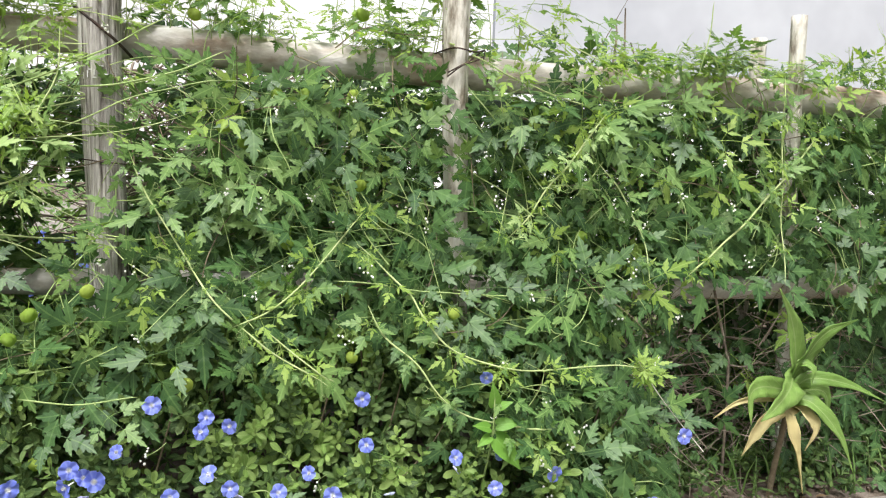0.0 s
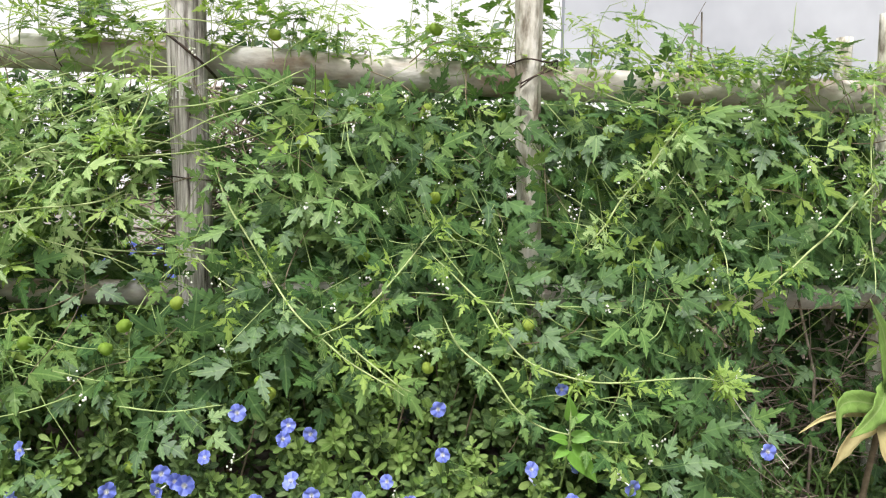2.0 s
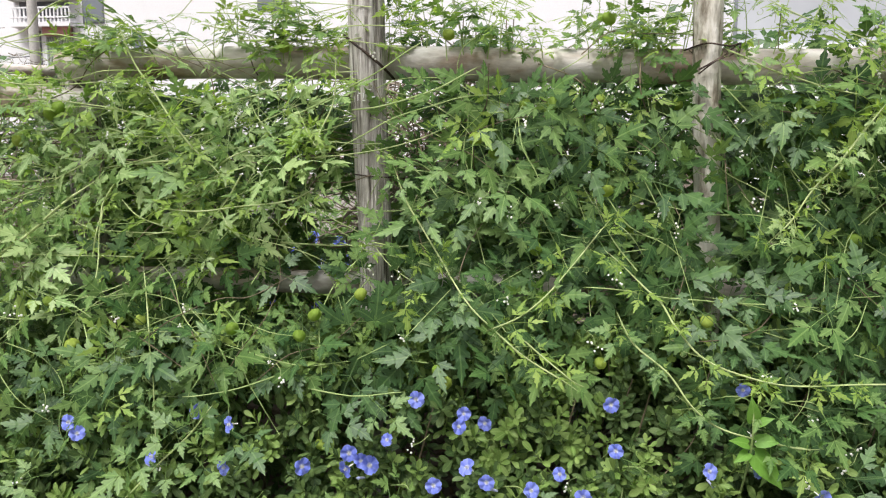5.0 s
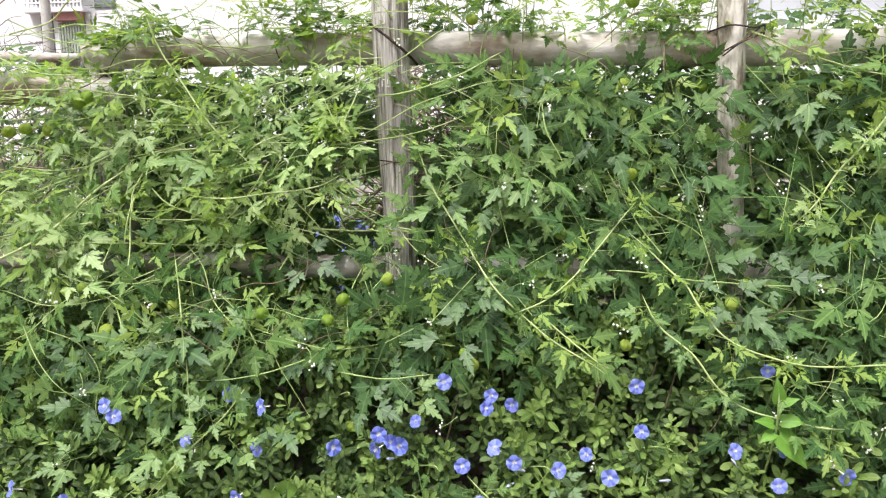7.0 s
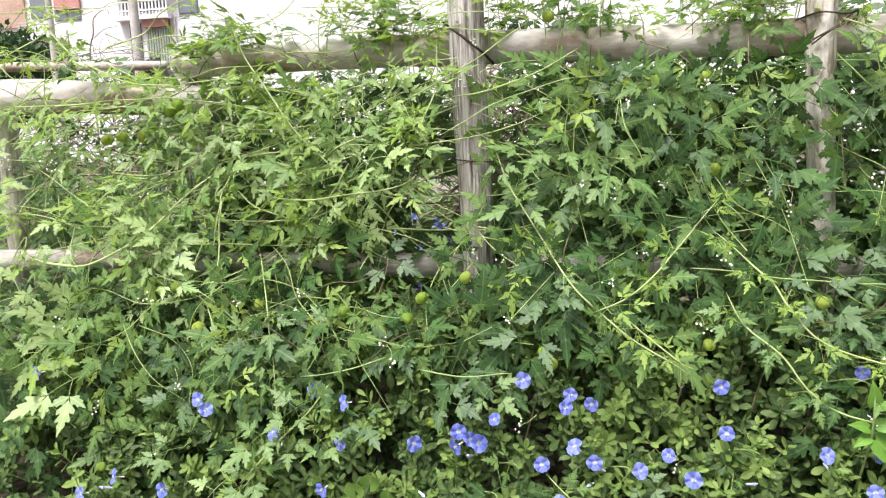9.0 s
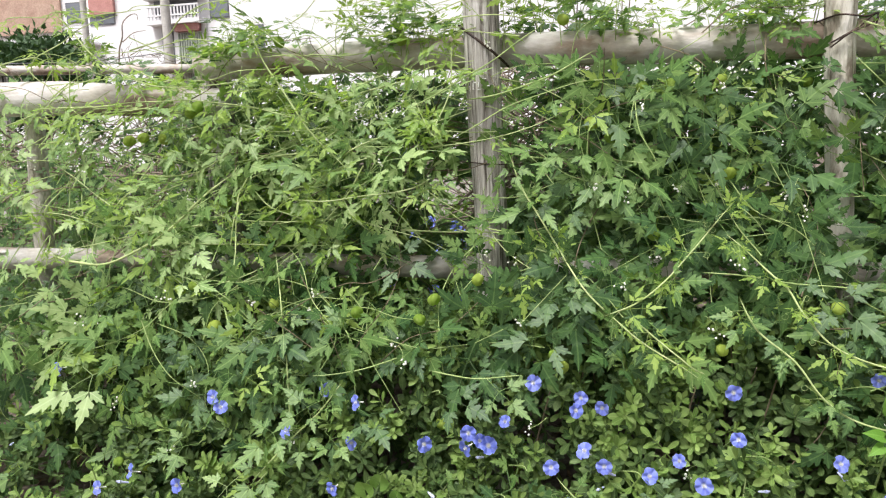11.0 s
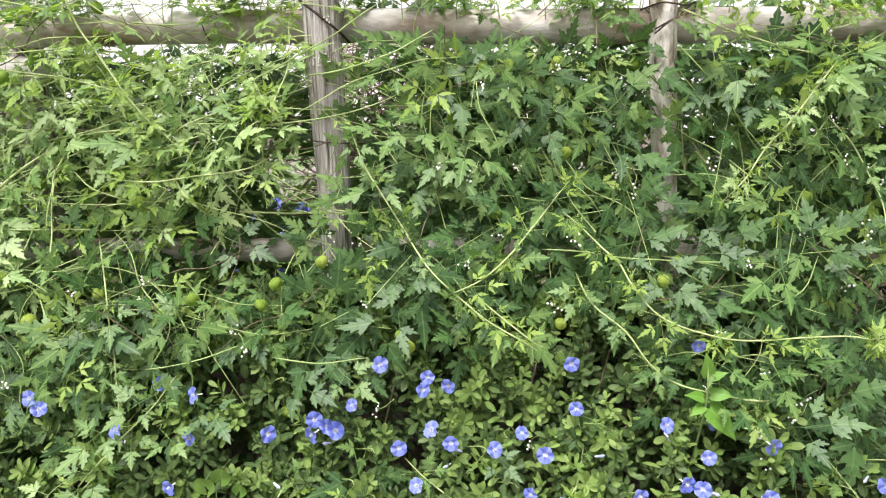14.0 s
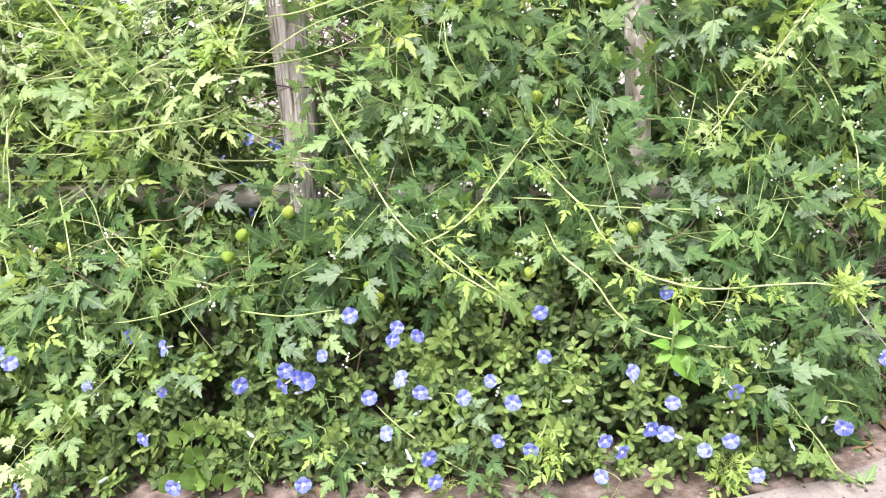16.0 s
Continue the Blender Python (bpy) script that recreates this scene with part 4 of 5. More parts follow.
def filler_shrub(cx, cy, top, seed, half=0.3, mat="far_leaf", words="dark green leafy shrub added to keep the gaps behind the fence dark"):
    """Leafy shrub added to fill gaps behind the fence; far_leaf puts shade into it."""
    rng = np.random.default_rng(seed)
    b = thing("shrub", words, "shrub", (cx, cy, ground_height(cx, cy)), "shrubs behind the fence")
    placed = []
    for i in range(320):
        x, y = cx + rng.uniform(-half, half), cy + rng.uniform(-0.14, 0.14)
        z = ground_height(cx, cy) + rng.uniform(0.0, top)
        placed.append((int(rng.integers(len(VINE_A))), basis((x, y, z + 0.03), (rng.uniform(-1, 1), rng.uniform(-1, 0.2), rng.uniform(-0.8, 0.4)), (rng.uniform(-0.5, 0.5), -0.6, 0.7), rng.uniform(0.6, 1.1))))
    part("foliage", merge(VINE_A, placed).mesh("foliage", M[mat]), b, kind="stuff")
    for i in range(9):
        sh = Shape()
        x = cx + rng.uniform(-half, half)
        tube(sh, smooth_line([(cx + (x - cx) * 0.4, cy, ground_height(cx, cy) - 0.01), (x, cy - 0.03, top * 0.5), (x + rng.uniform(-0.06, 0.06), cy, top)], 4), 0.004, 0.0015, 5)
        part("stem", sh.mesh("stem", M["stem_old"]), b)


# dark filler shrubs: the shade behind the fence is put into their leaf colour
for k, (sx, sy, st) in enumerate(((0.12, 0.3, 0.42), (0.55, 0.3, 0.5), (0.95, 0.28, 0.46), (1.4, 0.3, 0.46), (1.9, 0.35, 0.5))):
    filler_shrub(sx, sy, st, 90 + k)
for k, (sx, sy, st) in enumerate(((-1.75, 0.38, 0.62), (-1.3, 0.36, 0.58), (-2.1, 0.75, 0.66), (-1.6, 0.6, 0.68), (-1.15, 0.62, 0.62), (-0.75, 1.15, 0.42), (-0.3, 1.25, 0.46), (0.3, 1.3, 0.6))):
    filler_shrub(sx, sy, st, 120 + k, 0.32, "vine_mid", "light green leafy shrub in the garden bed")


# ---- the climbing vine ----
def vine_front(x, z):
    """How far out the curtain of leaves hangs in front of the fence."""
    y = float(np.interp(z, (0, 0.2, 0.3, 0.4, 0.5, 0.7, 0.8, 1.0), (-0.27, -0.25, -0.24, -0.2, -0.13, -0.085, -0.06, -0.05)))
    back = 1 / (1 + math.exp(-(x - 0.74) * 40)) * (1 / (1 + math.exp((z - 0.42) * 40)))
    y += (-0.075 - y) * back
    return y + 0.035 * noise.noise((x * 5, z * 5, 1.0)) + 0.015 * noise.noise((x * 14, z * 14, 3.0))


def bump2(x, z, cx, cz, rx, rz):
    return math.exp(-(((x - cx) / rx) ** 2 + ((z - cz) / rz) ** 2))


def cover(x, z):
    """How thickly the vine grows at a place of the fence, 0 to 1."""
    d = 1.0
    if z > 0.885:
        d = 0.12 if x < 0.5 else 0.2
        d *= max(0.0, 1 - (z - 0.885) / 0.08)
    elif z > 0.80:
        d = 0.36 if x < 0.55 else 0.5
    elif z < 0.33:
        if -0.14 < x < 0.30:
            d = 0.03 + 0.4 * max(0, (z - 0.28) / 0.05)
        elif 0.30 <= x < 0.72:
            d = (0.5 if x < 0.45 else 0.9) if z > 0.2 else 0.05 if x < 0.45 else 0.4
        elif x < -0.55:
            d = 0.6 if z > 0.22 else 0.30
        elif x < -0.14:
            d = 0.55 if z > 0.27 else 0.06
    if x > 0.70 and z < 0.40:
        d = 0.18 + 0.75 * bump2(x, z, 1.22, 0.22, 0.16, 0.3)
    if 0.78 < x < 1.32 and 0.35 < z < 0.47:
        d = 0.06 if x < 1.07 else 0.4
    if x < -0.95:
        d *= 0.25 if z > 0.5 else (0.10 if z > 0.40 else 0.8)
    elif x < -0.3 and z > 0.5:
        d *= 0.72
    d *= 1 - 0.9 * bump2(x, z, -0.37, 0.55, 0.10, 0.10)
    d *= 1 - 0.85 * bump2(x, z, -0.15, 0.72, 0.08, 0.08)
    d *= 1 - 0.5 * bump2(x, z, -0.02, 0.24, 0.12, 0.08)
    d *= 1 - 0.65 * bump2(x, z, 0.2, 0.375, 0.14, 0.055)
    d *= 1 - 0.9 * bump2(x, z, -0.46, 0.435, 0.17, 0.045)
    d *= 1 - 0.7 * bump2(x, z, -0.70, 0.49, 0.12, 0.08)
    if z > 0.48:
        d *= 1 - 0.94 * math.exp(-((x + 0.262) / 0.075) ** 4)
    if 0.70 < z < 0.90:
        d *= 1 - 0.9 * math.exp(-((x - 0.355) / 0.05) ** 4)
    return d


PLANTS = []
for vx, words in ((-1.1, "pale green climbing vine with lobed leaves trailing over the rails"), (-0.68, "pale climbing vine with cut leaves and puffy capsules on the rails"),
                  (-0.36, "light green climbing vine hanging round a cracked grey post"), (0.0, "climbing vine with dark green cut leaves and puffy capsules"),
                  (0.3, "dark green climbing vine hiding a pale post"), (0.6, "dense dark green climbing vine with long yellow-green shoots"),
                  (1.1, "climbing vine draped over the upper rail beside a strap-leaved plant")):
    PLANTS.append(thing("climbing_vine", words, "vine", (vx, -0.05, 0.0), "vines on the fence"))
LIMITS = (-0.87, -0.5, -0.16, 0.15, 0.45, 0.78)


def plant_at(x):
    return PLANTS[sum(x > q for q in LIMITS)]


VR = np.random.default_rng(51)


# lighter greens higher up and to the left also paint in stronger light
def leaf_kind(x, z, rng):
    u = rng.random()
    left = 1 / (1 + math.exp((x + 0.22) * 12))
    high = z > 0.80
    p_young = 0.03 + (0.09 if z > 0.52 else 0.02) * left + (0.42 if high else 0)
    p_mid = 0.18 + (0.5 if z > 0.5 else 0.18) * left + 0.28 * (z > 0.58) + (0.30 if high else 0) + (0.10 if z < 0.3 and x < 0.3 else 0) - (0.12 if z < 0.55 and x > 0.05 else 0)
    if x < -0.3 and z > 0.5 and u > 0.33 or x < -0.72 and z > 0.36 and u > 0.5:
        return "vine_pale"
    if u < p_young:
        return "vine_young"
    if u < p_young + p_mid:
        return "vine_mid"
    return "vine_dark"


def leaf_pose(x, y, z, rng):
    """A hanging leaf of the inner layer, turned loosely outwards."""
    tip = (rng.uniform(-0.9, 0.9), rng.uniform(-0.7, -0.1), rng.uniform(-0.9, 0.1))
    flat = 0.25 if x < -0.2 else 0.0
    nor = (rng.uniform(-0.45, 0.45), -rng.uniform(0.35, 0.95) + flat, rng.uniform(0.3, 1.0) + flat)
    t = Vector(tip).normalized()
    sc = rng.uniform(0.6, 1.0) if x < -0.25 and z > 0.5 else rng.uniform(0.75, 1.25)
    return basis(Vector((x, y, z)) - t * 0.045 * sc, t, nor, sc)


TAKEN = []


def hollow(x, z):
    """Below zero where the curtain of leaves thins out into a shaded hole."""
    return noise.noise((x * 6.5, z * 6.5, 8.0)) + 0.5 * noise.noise((x * 15, z * 15, 6.0))


def crowded(x, z, layer, near):
    """Whether another leaf of this layer already spreads here."""
    return any(abs(x - q[0]) < near and abs(z - q[1]) < near and (x - q[0]) ** 2 + (z - q[1]) ** 2 < near * near for q in TAKEN if q[2] == layer)


def spray(x, z, rng, counts, layer):
    """A short side shoot: alternate leaves along a thin stem that trails over the curtain."""
    p = plant_at(x)
    top = z > 0.85
    pale = x < -0.25 and z > 0.5
    a = rng.uniform(-0.4, 3.5) if top else rng.choice((-0.35, -2.8, -1.6)) + rng.uniform(-0.55, 0.55)
    out = (rng.uniform(-0.03, 0.0), rng.uniform(0.012, 0.04))[layer]
    lift = rng.uniform(0.1, 0.7) if pale else rng.uniform(-0.1, 0.25)
    nor = np.array([rng.uniform(-0.35, 0.35), -rng.uniform(0.6, 1.0) + 0.55 * lift, rng.uniform(0.25, 0.7) + lift])
    kind = leaf_kind(x, z, rng)
    if top and kind == "vine_dark":
        kind = "vine_mid"
    size = rng.uniform(0.5, 0.85) if top else rng.uniform(0.85, 1.25) if pale else rng.uniform(1.02, 1.45)
    side = 1 if rng.random() < 0.5 else -1
    pts = []
    for k in range(rng.integers(2, 6)):
        if k and rng.random() > cover(x, z) + 0.02:
            break
        at = Vector((x, vine_front(x, z) + out - 0.012, z))
        run = Vector((math.cos(a), 0, math.sin(a)))
        across = Vector((-math.sin(a), 0, math.cos(a))) * side
        tip = (run * rng.uniform(0.2, 0.7) + across * rng.uniform(0.4, 0.9) + Vector((0, -rng.uniform(0.1, 0.5), -0.15))).normalized()
        sc = size * rng.uniform(0.82, 1.12)
        mid = at + tip * 0.06 * sc
        if rng.random() < cover(mid.x, mid.z) + 0.05 and not crowded(mid.x, mid.z, layer, (0.036 if pale or top else 0.043) * sc) and not crowded(mid.x, mid.z, 2, 0.026):
            pts.append(tuple(at))
            pool = VINE_MESH[kind if rng.random() < 0.8 else leaf_kind(x, z, rng)]
            part("leaf", pool[rng.integers(len(pool))], p, "", basis(at, tip, nor + 0.2 * rng.standard_normal(3), sc))
            TAKEN.append((mid.x, mid.z, layer))
            counts[p.name] += 1
        side = -side
        a += rng.uniform(-0.25, 0.25) - 0.08 * math.cos(a)
        step = rng.uniform(0.04, 0.065)
        x += step * math.cos(a)
        z = max(z + step * math.sin(a), 0.02)
    if len(pts) > 1:
        sh = Shape()
        tube(sh, smooth_line(pts, 4), 0.0009, 0.0007, 4)
        part("stem", sh.mesh("stem", M["stem"]), p)


def scatter_leaves():
    counts = {p.name: 0 for p in PLANTS}
    for layer, most in ((0, 215), (1, 300)):
        for tried in range(9000):
            x, z = VR.uniform(-1.5, 1.7), VR.uniform(0.03, 1.0)
            if VR.random() > cover(x, z) or counts[plant_at(x).name] >= most:
                continue
            if VR.random() > 0.85 + 1.5 * hollow(x, z):
                continue
            spray(x, z, VR, counts, layer)
    # inner layer is mostly the darkest green: shade within the curtain put into colour
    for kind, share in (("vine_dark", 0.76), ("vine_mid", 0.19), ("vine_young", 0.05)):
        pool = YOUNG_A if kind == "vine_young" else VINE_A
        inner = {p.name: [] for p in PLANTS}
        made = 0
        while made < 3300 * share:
            x, z = VR.uniform(-1.5, 1.8), VR.uniform(0.05, 0.93)
            if VR.random() > cover(x, z) ** 0.8:
                continue
            back = VR.random() < 0.42 and 0.3 < z < 0.86
            if not back and VR.random() > 1.0 + 1.6 * hollow(x, z):
                continue
            y = VR.uniform(0.03, 0.22) if back else vine_front(x, z) + VR.uniform(0.075, 0.20)
            if kind == "vine_dark" and back and VR.random() < 0.5:
                continue
            inner[plant_at(x).name].append((int(VR.integers(len(pool))), leaf_pose(x, y, z, VR)))
            made += 1
        # extra leaves behind the fence take the lighter green as painted backlight
        while kind == "vine_mid" and made < 3300 * share + 2150:
            x, z = VR.uniform(-1.0, 1.7) if VR.random() < 0.75 else VR.uniform(-1.0, -0.3), VR.uniform(0.42, 0.83)
            if (-0.24 < x < -0.07 and 0.67 < z < 0.81) or (-0.46 < x < -0.29 and 0.48 < z < 0.62):
                continue
            inner[plant_at(x).name].append((int(VR.integers(len(pool))), leaf_pose(x, VR.uniform(0.06, 0.34), z, VR)))
            made += 1
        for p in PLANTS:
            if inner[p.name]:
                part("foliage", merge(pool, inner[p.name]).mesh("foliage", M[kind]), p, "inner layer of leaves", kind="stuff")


# hanging seed capsules: room is left for them among the leaves
CAPSULES = ((-0.995, -0.11, 0.704), (-0.96, -0.11, 0.709), (-0.937, -0.31, 0.105), (-0.914, -0.11, 0.705), (-0.88, -0.31, 0.099), (-0.855, -0.1, 0.755), (-0.838, -0.1, 0.766), (-0.835, -0.22, 0.417), (-0.812, -0.21, 0.424), (-0.771, -0.14, 0.576), (-0.749, -0.25, 0.354), (-0.667, -0.07, 0.885))
CAPSULES += ((-0.636, -0.23, 0.397), (-0.59, -0.15, 0.542), (-0.473, -0.24, 0.385), (-0.422, -0.06, 0.875), (-0.358, -0.24, 0.374), (-0.336, -0.22, 0.406), (-0.322, -0.25, 0.189), (-0.26, -0.2, 0.438), (-0.126, -0.26, 0.324), (-0.115, -0.08, 0.889), (-0.111, -0.27, 0.307), (-0.065, -0.11, 0.703), (-0.031, -0.11, 0.677))
CAPSULES += ((0.022, -0.09, 0.764), (0.039, -0.15, 0.512), (0.07, -0.1, 0.764), (0.14, -0.25, 0.337), (0.153, -0.09, 0.771), (0.162, -0.13, 0.611), (0.168, -0.07, 0.913), (0.29, -0.09, 0.762), (0.315, -0.22, 0.401), (0.342, -0.2, 0.43), (0.356, -0.11, 0.686), (0.537, -0.1, 0.721), (0.573, -0.15, 0.528))
CAPSULES = [nearer(q, min(vine_front(q[0], q[2]) + 0.008, q[1])) for q in CAPSULES]
TAKEN += [(x, z, 2) for x, y, z in CAPSULES[::2]]

scatter_leaves()


def tendril(shape, p, rng):
    p = np.array(p, float)
    d = rng.standard_normal(3) * (1, 0.5, 0.7)
    d /= np.linalg.norm(d)
    pts = [p + d * 0.01 * i for i in range(4)]
    c = pts[-1] + np.array([0, 0, -0.006])
    for i in range(9):
        a = i * 0.8
        r = 0.006 - 0.0005 * i
        pts.append(c + np.array([r * math.sin(a), 0.001 * i, r * math.cos(a)]))
    tube(shape, smooth_line(pts, 2), 0.0006, 0.0003, 3, cap=False)


def vine_stem(points, r, growth=""):
    """A long shoot of the vine, with leaves, buds and tendrils at its joints."""
    p = plant_at(points[len(points) // 2][0])
    line = smooth_line(points, 8)
    for q in range(len(line)):
        line[q] += 0.006 * np.array(noise.noise_vector(Vector(line[q]) * 11))
    sh = Shape()
    tube(sh, line, r * 1.05, r * 0.8, 6, 0.04, tips=True)
    ob = part("stem", sh.mesh("stem", M["stem_pale"] if growth else M["stem"]), p, "long pale green shoot")
    if not growth:
        return
    run = np.concatenate([[0], np.cumsum(np.linalg.norm(np.diff(line, axis=0), axis=1))])
    s = 0.02
    tend = Shape()
    while s < run[-1]:
        i = int(np.searchsorted(run, s))
        i = min(max(i, 1), len(line) - 1)
        d = Vector(line[i] - line[i - 1]).normalized()
        for k in range(2 if growth == "dense" else int(VR.integers(2, 5))):
            out = Vector((VR.uniform(-1, 1), -0.5, VR.uniform(-0.9, 0.8))) + d * 0.6
            kind = "vine_young" if VR.random() < {"young": 0.8, "dense": 0.45, "mid": 0.4}[growth] else "vine_pale" if growth == "dense" else "vine_mid"
            pool = VINE_MESH[kind]
            sc = VR.uniform(0.3, 0.55) if growth == "dense" else VR.uniform(0.16, 0.42) if k else VR.uniform(0.4, 0.8)
            part("leaf", pool[VR.integers(len(pool))], p, "", basis(Vector(line[i]), out, (VR.uniform(-0.4, 0.4), -0.8, VR.uniform(0.3, 0.8)), sc))
        for k in range(2):
            if VR.random() < 0.7:
                tendril(tend, line[i], VR)
        s += VR.uniform(0.020, 0.034) if growth == "dense" else VR.uniform(0.06, 0.11)
    if tend.n:
        part("tendril", tend.mesh("tendril", M["stem"]), p, "", kind="stuff")


vine_stem([(0.605, -0.161, 0.755), (0.549, -0.176, 0.682), (0.497, -0.188, 0.629), (0.454, -0.200, 0.571), (0.406, -0.210, 0.526)], 0.0016, "dense")
vine_stem([(-0.210, -0.162, 0.660), (-0.170, -0.178, 0.584), (-0.121, -0.199, 0.501), (-0.071, -0.252, 0.425), (-0.007, -0.277, 0.375), (0.047, -0.293, 0.338), (0.100, -0.305, 0.306)], 0.0015, "mid")
vine_stem([(-0.043, -0.275, 0.393), (0.020, -0.256, 0.426), (0.062, -0.233, 0.454), (0.101, -0.204, 0.497), (0.163, -0.189, 0.572)], 0.0014, "mid")
vine_stem([(0.149, -0.198, 0.516), (0.215, -0.233, 0.459), (0.236, -0.247, 0.439), (0.254, -0.271, 0.402), (0.292, -0.287, 0.360), (0.373, -0.303, 0.329), (0.461, -0.304, 0.320), (0.569, -0.300, 0.328), (0.620, -0.305, 0.321)], 0.0016, "young")
vine_stem([(0.167, -0.252, 0.425), (0.191, -0.278, 0.376), (0.233, -0.294, 0.335), (0.275, -0.311, 0.286), (0.329, -0.311, 0.250), (0.417, -0.313, 0.232), (0.462, -0.314, 0.228)], 0.0016, "mid")
vine_stem([(0.115, -0.213, 0.456), (0.208, -0.218, 0.447), (0.347, -0.228, 0.435), (0.485, -0.233, 0.427)], 0.0012, "")
vine_stem([(1.072, -0.143, 0.733), (0.935, -0.176, 0.601), (0.829, -0.196, 0.515), (0.748, -0.227, 0.460)], 0.002, "mid")
vine_stem([(-1.118, -0.224, 0.489), (-1.040, -0.237, 0.471), (-0.966, -0.238, 0.474), (-0.895, -0.216, 0.505), (-0.833, -0.205, 0.551), (-0.781, -0.196, 0.596), (-0.727, -0.188, 0.636)], 0.0026, "mid")
vine_stem([(-1.094, -0.169, 0.957), (-1.062, -0.172, 0.923), (-1.023, -0.175, 0.879), (-0.978, -0.176, 0.845), (-0.921, -0.177, 0.818), (-0.852, -0.178, 0.802), (-0.771, -0.179, 0.801), (-0.670, -0.179, 0.811)], 0.0014, "young")
vine_stem([(-1.183, -0.164, 0.776), (-1.057, -0.165, 0.770), (-0.934, -0.166, 0.775), (-0.851, -0.166, 0.777), (-0.759, -0.165, 0.771), (-0.679, -0.168, 0.758), (-0.568, -0.177, 0.723)], 0.0014, "young")
vine_stem([(-0.714, -0.184, 0.588), (-0.720, -0.199, 0.518), (-0.710, -0.252, 0.431)], 0.0014, "mid")
vine_stem([(-0.700, -0.134, 0.909), (-0.658, -0.136, 0.818), (-0.581, -0.160, 0.715), (-0.507, -0.176, 0.644)], 0.0018, "young")
vine_stem([(-0.635, -0.207, 0.488), (-0.602, -0.272, 0.391), (-0.589, -0.303, 0.312), (-0.580, -0.317, 0.208)], 0.0013, "mid")
vine_stem([(-0.643, -0.347, 0.109), (-0.572, -0.341, 0.179), (-0.513, -0.335, 0.236), (-0.474, -0.329, 0.283)], 0.0016, "mid")
vine_stem([(0.355, -0.124, 0.853), (0.425, -0.126, 0.820), (0.497, -0.131, 0.794), (0.575, -0.135, 0.771)], 0.0016, "mid")
vine_stem([(0.795, -0.157, 0.841), (0.813, -0.154, 0.915), (0.823, -0.150, 0.979)], 0.0012, "")
vine_stem([(-0.381, -0.137, 0.759), (-0.343, -0.153, 0.696), (-0.335, -0.148, 0.718), (-0.314, -0.136, 0.772), (-0.311, -0.125, 0.852)], 0.0014, "young")
vine_stem([(-0.392, -0.140, 0.741), (-0.307, -0.133, 0.782), (-0.225, -0.127, 0.828), (-0.149, -0.125, 0.878)], 0.0015, "")
vine_stem([(-0.290, -0.140, 0.752), (-0.213, -0.139, 0.762), (-0.136, -0.128, 0.792), (-0.058, -0.125, 0.826)], 0.0016, "")
vine_stem([(-0.307, -0.154, 0.690), (-0.207, -0.146, 0.737), (-0.108, -0.135, 0.773), (-0.019, -0.133, 0.781)], 0.0012, "")
vine_stem([(0.419, -0.122, 0.931), (0.490, -0.122, 0.897), (0.579, -0.126, 0.862), (0.662, -0.125, 0.826)], 0.0012, "young")
vine_stem([(-0.346, -0.171, 0.619), (-0.387, -0.174, 0.599), (-0.467, -0.179, 0.586), (-0.549, -0.179, 0.579), (-0.621, -0.180, 0.587)], 0.0015, "young")
vine_stem([(-0.736, -0.198, 0.498), (-0.722, -0.183, 0.564), (-0.720, -0.176, 0.592), (-0.703, -0.168, 0.630)], 0.0014, "young")
vine_stem([(0.004, -0.271, 0.392), (0.083, -0.298, 0.325), (0.109, -0.301, 0.312)], 0.0013, "mid")
vine_stem([(-0.328, -0.307, 0.306), (-0.244, -0.309, 0.295), (-0.170, -0.305, 0.302)], 0.0013, "")
vine_stem([(1.002, -0.127, 0.858), (0.990, -0.150, 0.712), (0.972, -0.191, 0.537), (0.951, -0.231, 0.455)], 0.0013, "mid")
vine_stem([(0.601, -0.150, 0.665), (0.654, -0.166, 0.594), (0.683, -0.184, 0.523), (0.680, -0.219, 0.454)], 0.0013, "mid")
vine_stem([(-1.155, -0.218, 0.469), (-1.131, -0.193, 0.521), (-1.127, -0.232, 0.449)], 0.0013, "")


def bright_tip(x, y, z, count):
    """Crowded yellow-green leaves where a shoot is still growing."""
    p = plant_at(x)
    for k in range(count):
        pool = VINE_MESH["vine_young"]
        part("leaf", pool[VR.integers(len(pool))], p, "", basis((x + VR.uniform(-0.012, 0.012), y, z + VR.uniform(-0.012, 0.012)), (VR.uniform(-1, 1), -0.5, VR.uniform(-0.9, 0.7)), (VR.uniform(-0.5, 0.5), -0.8, 0.5), VR.uniform(0.35, 0.7)))


bright_tip(0.640, -0.272, 0.310, 9)
bright_tip(0.626, -0.12, 0.755, 4)
bright_tip(0.385, -0.265, 0.32, 4)
bright_tip(-0.14, -0.16, 0.50, 3)
bright_tip(0.064, -0.2, 0.45, 4)
bright_tip(-0.32, -0.1, 0.84, 4)
bright_tip(-0.36, -0.12, 0.70, 4)
bright_tip(-1.10, -0.14, 0.76, 5)
bright_tip(-1.148, -0.2, 0.487, 5)
vine_stem([(-0.62, -0.33, 0.12), (-0.68, -0.37, 0.06), (-0.74, -0.40, 0.02), (-0.82, -0.42, 0.014)], 0.0013, "mid")
vine_stem([(0.56, -0.31, 0.12), (0.60, -0.35, 0.07), (0.63, -0.38, 0.03), (0.70, -0.39, 0.015)], 0.0013, "mid")
vine_stem([(-0.12, -0.30, 0.13), (-0.06, -0.33, 0.08), (0.02, -0.36, 0.04), (0.1, -0.38, 0.02)], 0.0012, "mid")
vine_stem([(-0.30, -0.30, 0.11), (-0.33, -0.34, 0.06), (-0.30, -0.37, 0.03)], 0.0012, "mid")
